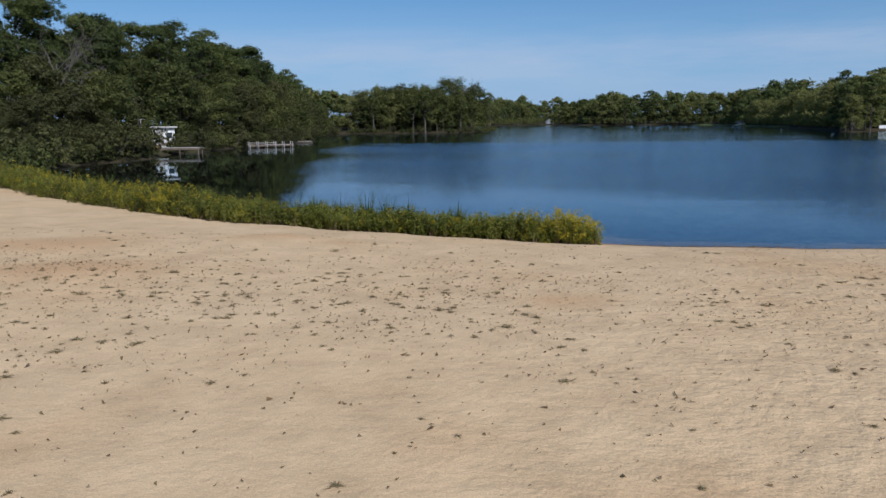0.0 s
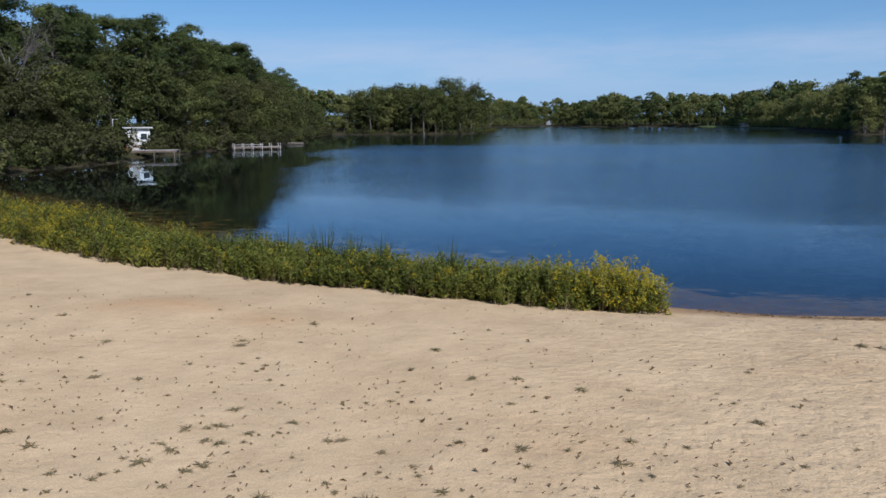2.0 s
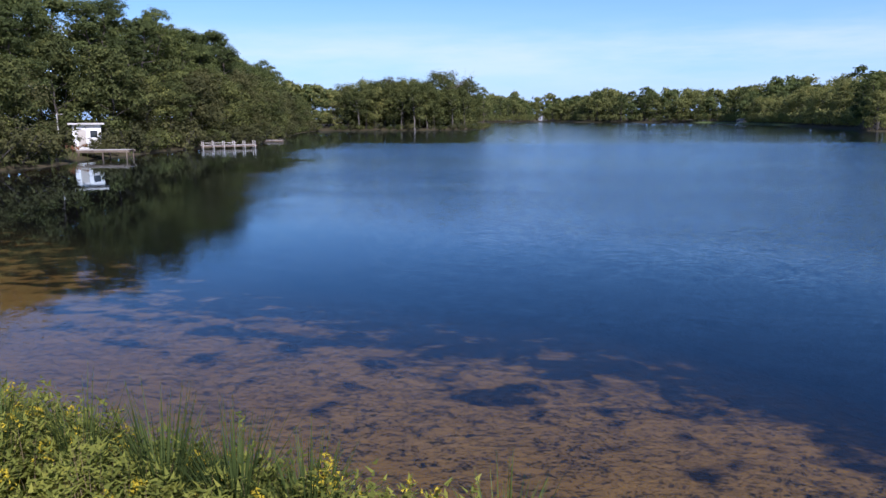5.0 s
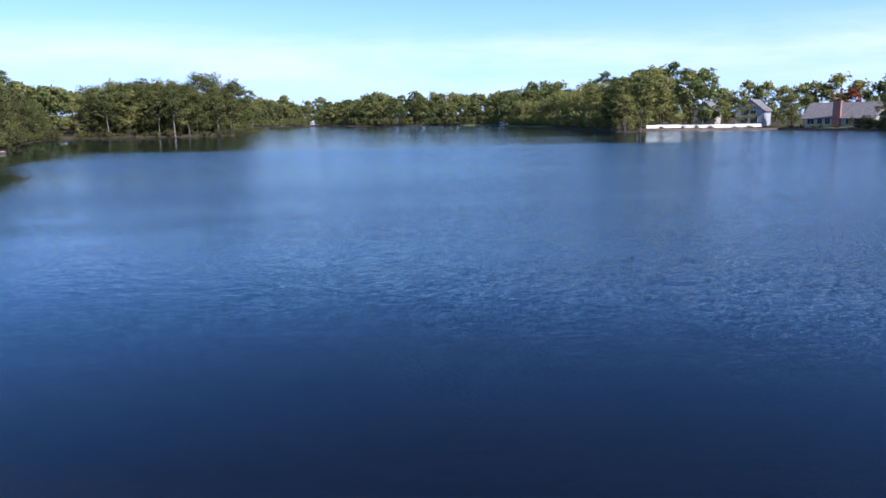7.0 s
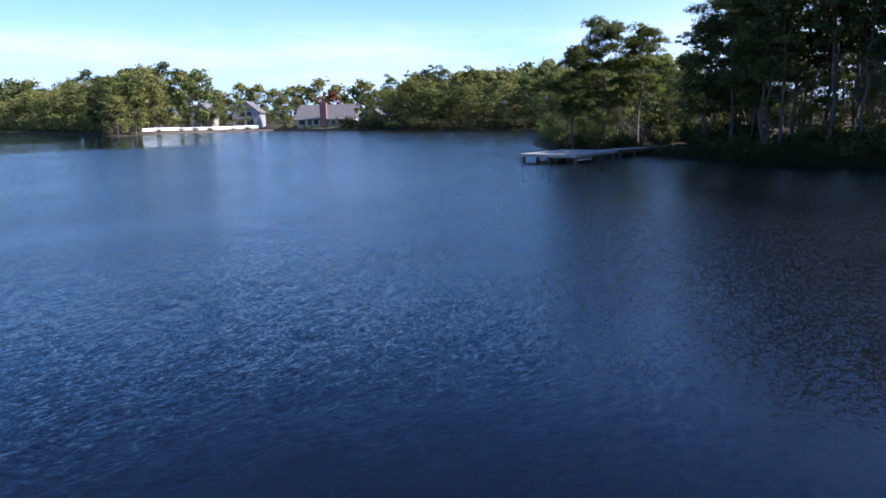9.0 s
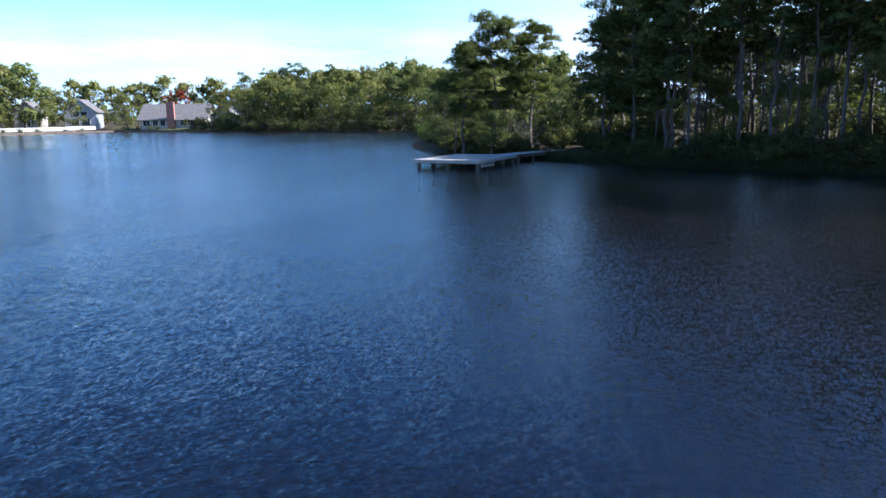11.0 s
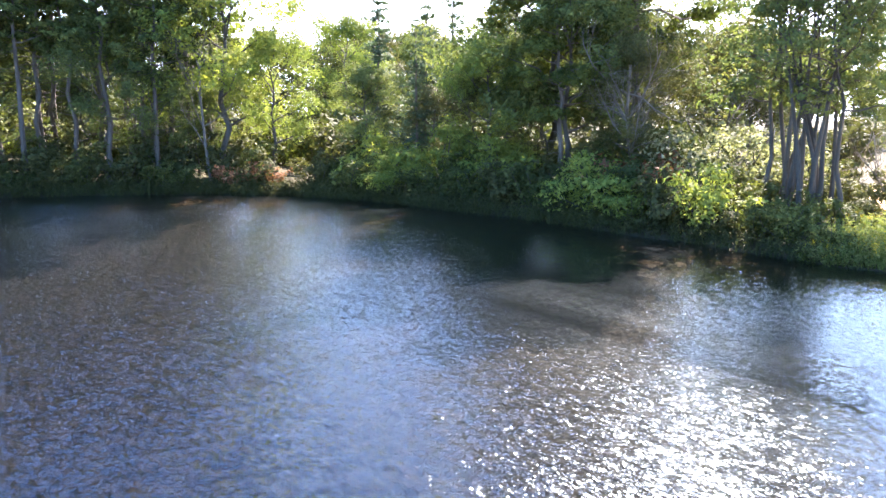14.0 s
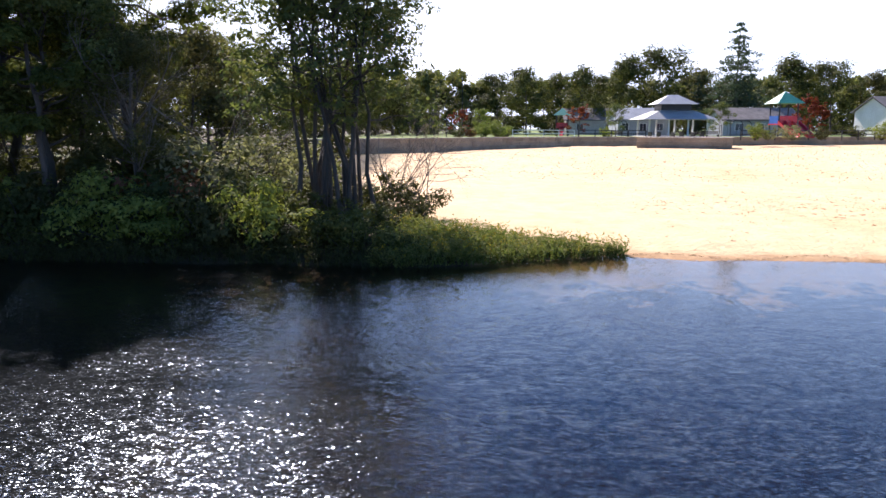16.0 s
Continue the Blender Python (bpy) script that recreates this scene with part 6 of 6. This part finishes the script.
def play_tower(x, y, turn, s, label, slides):
    t = thing("play_tower", pose(x, y, LAWN, 0, 0, turn) @ Matrix.Scale(s, 4), label, "playground tower")
    for a in (-1, 1):
        for b in (-1, 1):
            part("post", cyl(a * 0.95, b * 0.95, -0.2, 3.5, 0.07), M_DARK, t)
    part("platform", box(-1.05, 1.05, -1.05, 1.05, 1.35, 1.47), M_REDPL, t)
    bm = bmesh.new()
    lo = [bm.verts.new((a * 1.45, b * 1.45, 3.5)) for a, b in ((-1, -1), (1, -1), (1, 1), (-1, 1))]
    top = bm.verts.new((0, 0, 4.75))
    for k in range(4):
        bm.faces.new((lo[k], lo[(k + 1) % 4], top))
    bm.faces.new(lo[::-1])
    part("roof", bm, M_GREENROOF, t, "green pyramid roof")
    for b in (-1, 1):
        part("panel", box(-0.9, 0.9, b * 1.0 - 0.03, b * 1.0 + 0.03, 1.48, 2.25), M_REDPL, t, "red side panel")
    part("panel", box(0.97, 1.03, -0.9, 0.9, 1.48, 2.25), M_BLUEPL, t, "blue side panel")
    for sx, side in slides:
        bm = bmesh.new()
        n = 9
        prev = None
        for k in range(n + 1):
            q = k / n
            py = side * (1.05 + 3.1 * q)
            pz = 1.5 - 1.35 * (q ** 0.85) + 0.06 * math.sin(q * 6.3)
            ring = [bm.verts.new((sx + dx, py, pz + dz)) for dx, dz in ((-0.34, 0.3), (-0.28, 0.0), (0.28, 0.0), (0.34, 0.3), (0.39, 0.3), (0.33, -0.06), (-0.33, -0.06), (-0.39, 0.3))]
            if prev:
                for j in range(8):
                    bm.faces.new((prev[j], prev[(j + 1) % 8], ring[(j + 1) % 8], ring[j]))
            prev = ring
        bmesh.ops.recalc_face_normals(bm, faces=bm.faces[:])
        part("slide", bm, M_REDPL, t, "red plastic slide")
    part("ladder", box(-1.12, -1.06, -0.4, 0.4, 0, 1.4), M_DARK, t)


def pyramid(hx, hy, z0, z1, t=0.15, top=0.0):
    bm = bmesh.new()
    lo = [bm.verts.new((a * hx, b * hy, z0)) for a, b in ((-1, -1), (1, -1), (1, 1), (-1, 1))]
    tx, ty = max(top, 0.02) * hx, max(top, 0.02) * hy
    if hx > hy:
        tx = max(tx, hx - hy)
    hi = [bm.verts.new((a * tx, b * ty, z1)) for a, b in ((-1, -1), (1, -1), (1, 1), (-1, 1))]
    for k in range(4):
        bm.faces.new((lo[k], lo[(k + 1) % 4], hi[(k + 1) % 4], hi[k]))
    bm.faces.new(hi)
    bm.faces.new(lo[::-1])
    return bm


def pavilion(x, y, turn):
    p = thing("park_pavilion", pose(x, y, LAWN, 0, 0, turn), "open park pavilion with a two-tier pale metal roof", "pavilion")
    part("floor", box(-5.5, 5.5, -4, 4, -0.3, 0.1), M_CONC, p)
    for a in (-4.8, -1.6, 1.6, 4.8):
        for b in (-3.4, 3.4):
            part("post", box(a - 0.12, a + 0.12, b - 0.12, b + 0.12, 0.1, 2.8), M_WHITE, p)
    part("roof", pyramid(6.2, 4.7, 2.8, 4.3, top=0.45), M_METALROOF, p, "lower pale metal roof")
    part("clerestory", box(-2.5, 2.5, -1.9, 1.9, 4.0, 5.3), M_DARK, p, "dark clerestory band")
    part("cupola_roof", pyramid(3.5, 2.7, 5.3, 6.9), M_METALROOF, p, "pale ribbed metal cupola roof")
    for k in range(9):
        part("rib", box(-3.0 + k * 0.75 - 0.03, -3.0 + k * 0.75 + 0.03, -4.72, -4.66, 2.8, 2.95), M_WHITE, p)


def bench(x, y, turn, label="dark slatted park bench on the lawn"):
    b = thing("park_bench", pose(x, y, LAWN, 0, 0, turn), label, "bench", "benches in the park")
    for k in range(3):
        part("slat", box(-0.9, 0.9, -0.22 + k * 0.16, -0.09 + k * 0.16, 0.43, 0.47), M_PILE, b)
    for k in range(2):
        part("back_slat", box(-0.9, 0.9, 0.26, 0.30, 0.6 + k * 0.18, 0.74 + k * 0.18), M_PILE, b)
    for a in (-0.75, 0.75):
        part("leg", box(a - 0.04, a + 0.04, -0.22, 0.3, -0.05, 0.43), M_DARK, b)


def picnic_table(x, y, turn):
    b = thing("picnic_table", pose(x, y, LAWN, 0, 0, turn), "wooden picnic table under the pavilion trees", "table", "tables in the park")
    part("tabletop", box(-0.9, 0.9, -0.38, 0.38, 0.72, 0.77), M_PILE, b)
    for s in (-1, 1):
        part("seat", box(-0.9, 0.9, s * 0.72 - 0.13, s * 0.72 + 0.13, 0.42, 0.47), M_PILE, b)
        part("leg", box(s * 0.7 - 0.05, s * 0.7 + 0.05, -0.8, 0.8, -0.05, 0.72), M_DARK, b)


def swing_arch(x, y, turn, w=3.0, h=2.4):
    s = thing("swing_frame", pose(x, y, LAWN, 0, 0, turn), "dark steel arch of a park swing", "swing", "swing frames")
    g = Geo()
    pts = [(-w / 2, 0, -0.1), (-w / 2, 0, h * 0.8), (-w / 2 + 0.25, 0, h * 0.95), (-w / 2 + 0.6, 0, h), (w / 2 - 0.6, 0, h), (w / 2 - 0.25, 0, h * 0.95), (w / 2, 0, h * 0.8), (w / 2, 0, -0.1)]
    g.tube(np.array(pts, float), np.full(8, 0.06), 8)
    child("frame", g.mesh("frame", M_DARK, True), s)
    part("seat", box(-0.7, 0.7, -0.22, 0.22, 0.42, 0.48), M_PILE, s)
    for a in (-0.65, 0.65):
        part("chain", cyl(a, 0, 0.48, h - 0.02, 0.015, n=5), M_DARK, s)


def lamp_post(x, y, h):
    p = thing("lamp_post", pose(x, y, LAWN), "slender dark lamp post in the park", "lamp post")
    part("pole", cyl(0, 0, -0.2, h, 0.07, 0.045), M_DARK, p)
    part("lantern", cyl(0, 0, h, h + 0.35, 0.10, 0.16), M_DARK, p)


def park():
    retaining_wall()
    rail_fence(26.1, -55.9, 17.3, -55.8, M_WHITE, "white two-rail fence at the edge of the playground")
    rail_fence(16.8, -53.8, 8.1, -50.9, M_DARK, "dark two-rail fence on top of the wall")
    rail_fence(-4.1, -50.4, -25.1, -55.6, M_DARK, "dark two-rail fence on top of the wall")
    play_tower(18.3, -75.9, -5, 1.0, "playground tower with green roof and red panels", ((0.0, 1),))
    play_tower(-11.3, -56.6, 10, 1.35, "large playground tower with green roof and two red slides", ((-0.75, 1), (0.75, 1)))
    pavilion(-0.1, -77.9, 8)
    house(4.1, -88.7, 188, 9, 7, 3.0, 1.8, M_SIDING, M_METALROOF, "small grey-blue park building with pale roof", [(-3.2, 1.0, 1.2, 1.2, 2), (0, 1.0, 1.2, 1.2, 2), (3.0, 1.0, 1.2, 1.2, 2)], z=LAWN)
    house(-17.1, -92.4, 190, 14, 7, 3.0, 1.9, M_SIDING, M_ROOF, "low grey park building behind the playground", [(-4, 1.0, 1.4, 1.2, 2), (0, 1.0, 1.4, 1.2, 2), (4, 1.0, 1.4, 1.2, 2)], z=LAWN)
    house(-42.4, -91.7, 202, 12, 8, 4.4, 2.4, M_WHITE, M_ROOF, "white two-storey house beside the park", [(-4, 0.9, 1.3, 1.5, 2), (0, 3.0, 1.3, 1.2, 2), (4, 0.9, 1.3, 1.5, 2), (-4, 3.0, 1.3, 1.2, 2)], z=LAWN)
    house(10.7, -112.5, 185, 12, 8, 3.2, 2.2, M_BEIGE, M_ROOF, "low pale house behind the park trees", [(-3, 1.0, 1.4, 1.2, 2), (3, 1.0, 1.4, 1.2, 2)], z=LAWN)
    bench(11.0, -59.3, 175)
    bench(-2.0, -57.1, 185)
    for px_ in ((4.5, -66.5), (1.0, -66.9), (-1.7, -65.3)):
        picnic_table(px_[0], px_[1], 10)
    swing_arch(11.2, -57.3, 170)
    swing_arch(-4.5, -56.5, 188)
    swing_arch(-6.1, -58.1, 188)
    lamp_post(37.3, -97.3, 10.5)
    lamp_post(36.1, -59.2, 2.2)

    def t(v, x, y, h, label, cat="tree"):
        plant(v, x, y, 0.86 * h / TALLP[id(v)], RNG.uniform(0, 360), label, cat, "park trees", z=LAWN)
    green = "dark leafy park tree behind the playground"
    for v, x, y, h in ((MOAKS[0], 24.6, -105.9, 14), (MOAKS[2], 12.0, -112.6, 14.5), (MOAKS[0], 17.2, -122.8, 14), (MOAKS[2], 2.2, -116.7, 17),
                       (MOAKS[0], -5.4, -117.6, 19), (MOAKS[1], -14.6, -126.0, 15), (MOAKS[2], -29.6, -114.8, 16.5), (MOAKS[0], -39.4, -114.6, 15.5),
                       (MOAKS[1], -49.1, -118.3, 13.5), (MOAKS[0], 31.3, -122.8, 14), (MOAKS[1], 39.1, -127.2, 11.5), (MOAKS[2], 44.8, -116.6, 11),
                       (MOAKS[0], 5.8, -132.1, 14), (MOAKS[2], -38.7, -127.6, 15), (MOAKS[0], -83.0, -105.5, 15), (MOAKS[1], 50.5, -110.7, 11),
                       (MOAKS[2], -52.3, -111.4, 14), (MOAKS[0], 57.5, -104.2, 11.5), (MOAKS[1], 62.1, -92.8, 11), (MOAKS[0], 67.1, -86.1, 10.5), (MOAKS[2], -22.0, -132.5, 13)):
        t(v, x, y, h, green)
    hedge = []
    row([(70, -75), (40, -100), (10, -118), (-30, -132), (-80, -140)], 0, 4, MSHRUBS, (0.9, 1.5), 1.5, LABELS, "", 0, hedge)
    row([(75, -95), (40, -125), (0, -145), (-45, -158), (-110, -160)], 0, 3.4, FAROAKS, (0.66, 0.86), 2, LABELS, "", 0, hedge)
    row([(62, -50), (55, -70), (48, -92)], 0, 4, MOAKS, (0.5, 0.7), 1.5, LABELS, "", 0, hedge)
    bake("park_woods", "dark belt of trees beyond the park", hedge)
    for p in ((20.0, -157.9), (0.6, -161.8), (-17.8, -159.0), (-39.0, -153.8), (-57.3, -152.7), (37.7, -157.4), (52.5, -145.8), (66.8, -132.9), (76.5, -125.1)):
        t(FAROAKS[0], p[0], p[1], 15, "distant dark tree beyond the park")
    plant(BIGSPRUCE, -16.7, -102.9, 1.0, 30, "tall dark tiered spruce above the park", "spruce tree", z=LAWN)
    plant(CEDARS[0], -10.7, -109.4, 1.25, 30, "slim dark conifer behind the pavilion", "conifer", z=LAWN)
    plant(CEDARS[1], 41.7, -86.7, 0.75, 80, "bushy dark conifer at the park edge", "conifer", z=LAWN)
    plant(CEDARS[0], 44.0, -81.3, 0.7, 80, "bushy dark conifer at the park edge", "conifer", z=LAWN)
    for x, y, h, v, lb in ((10.5, -65.3, 4.6, OAKS[0], "small round green tree in the park"), (-4.0, -61.7, 4.6, OAKS[0], "small round green tree in the park"),
                           (16.0, -69.7, 4.6, REDTREE, "small red-leaved tree in the park"), (-16.8, -63.2, 5.6, REDTREE, "small red-leaved tree in the park"),
                           (35.5, -72.3, 4.2, REDTREE, "small red-leaved tree in the park"), (31.5, -67.7, 4.0, MAPLES[0], "small yellow-leaved tree in the park"),
                           (-18.6, -64.7, 4.6, REDTREE, "small red-leaved tree in the park")):
        plant(v, x, y, h / 12.0, RNG.uniform(0, 360), lb, "tree", z=LAWN)
    for x, y, s, v, lb in ((34.2, -59.4, 0.9, SHRUBS[0], "clipped green shrub in the park border"), (32.5, -59.6, 1.0, RUSTSHRUB, "rust-coloured shrub in the park border"), (30.5, -58.7, 1.0, SHRUBS[2], "yellow-green shrub in the park border"),
                           (28.3, -58.8, 1.1, SHRUBS[2], "yellow-green shrub in the park border"), (27.6, -61.9, 1.0, SHRUBS[0], "clipped green shrub in the park border"), (13.0, -55.5, 0.7, SHRUBS[2], "yellow-green shrub in the park border"),
                           (-4.7, -46.1, 0.9, SHRUBS[2], "tall yellow grass clump on the wall"), (-6.3, -46.6, 0.7, PALESHRUB, "pale grassy shrub on the wall"), (-13.2, -47.5, 0.8, SHRUBS[1], "olive-green shrub above the stone wall"),
                           (-9.4, -46.7, 0.7, PALESHRUB, "pale grassy shrub on the wall"), (-22.9, -53.3, 1.0, SHRUBS[2], "yellow-green shrub in the park border"), (-21.3, -57.2, 0.9, SHRUBS[0], "clipped green shrub in the park border")):
        plant(v, x, y, s, RNG.uniform(0, 360), lb, "shrub", "park shrubs", z=LAWN)


BIGSPRUCE = conifer("spruce_tree", 200, 22.5, 7.0, 13000, 0.38, M_SPRUCE, tiers=17, sparse=0.05)
REDTREE = broadleaf("red_maple", 201, 12, 4.0, 1800, 0.5, M_RED, base=0.15)
TALLP = {}
for v in MOAKS:
    TALLP[id(v)] = 13.5
for v in FAROAKS:
    TALLP[id(v)] = 15.5
park()
row([(133, 259.5), (150, 253.3), (166, 247.5)], 0, 5.5, MSHRUBS, (0.3, 0.5), 0.8, LABELS, "lake garden shrubs", 1)
row([(170.5, 243), (172, 220)], 0, 4.5, MSHRUBS, (0.3, 0.55), 0.8, LABELS, "lake garden shrubs", 1)
plant(REDTREE, 196, 246, 0.95, 0, "dark red-leaved tree behind the long house", "tree")
for x, y, h in ((158, 262, 8), (163, 258, 8.5), (176, 250, 9), (174, 246, 9.5), (146, 266, 8), (139, 268, 9), (184, 252, 9)):
    plant(EOAKS[0], x, y, h / 13.5, RNG.uniform(0, 360), "leafy green garden tree by the lake houses", "tree", "garden trees")
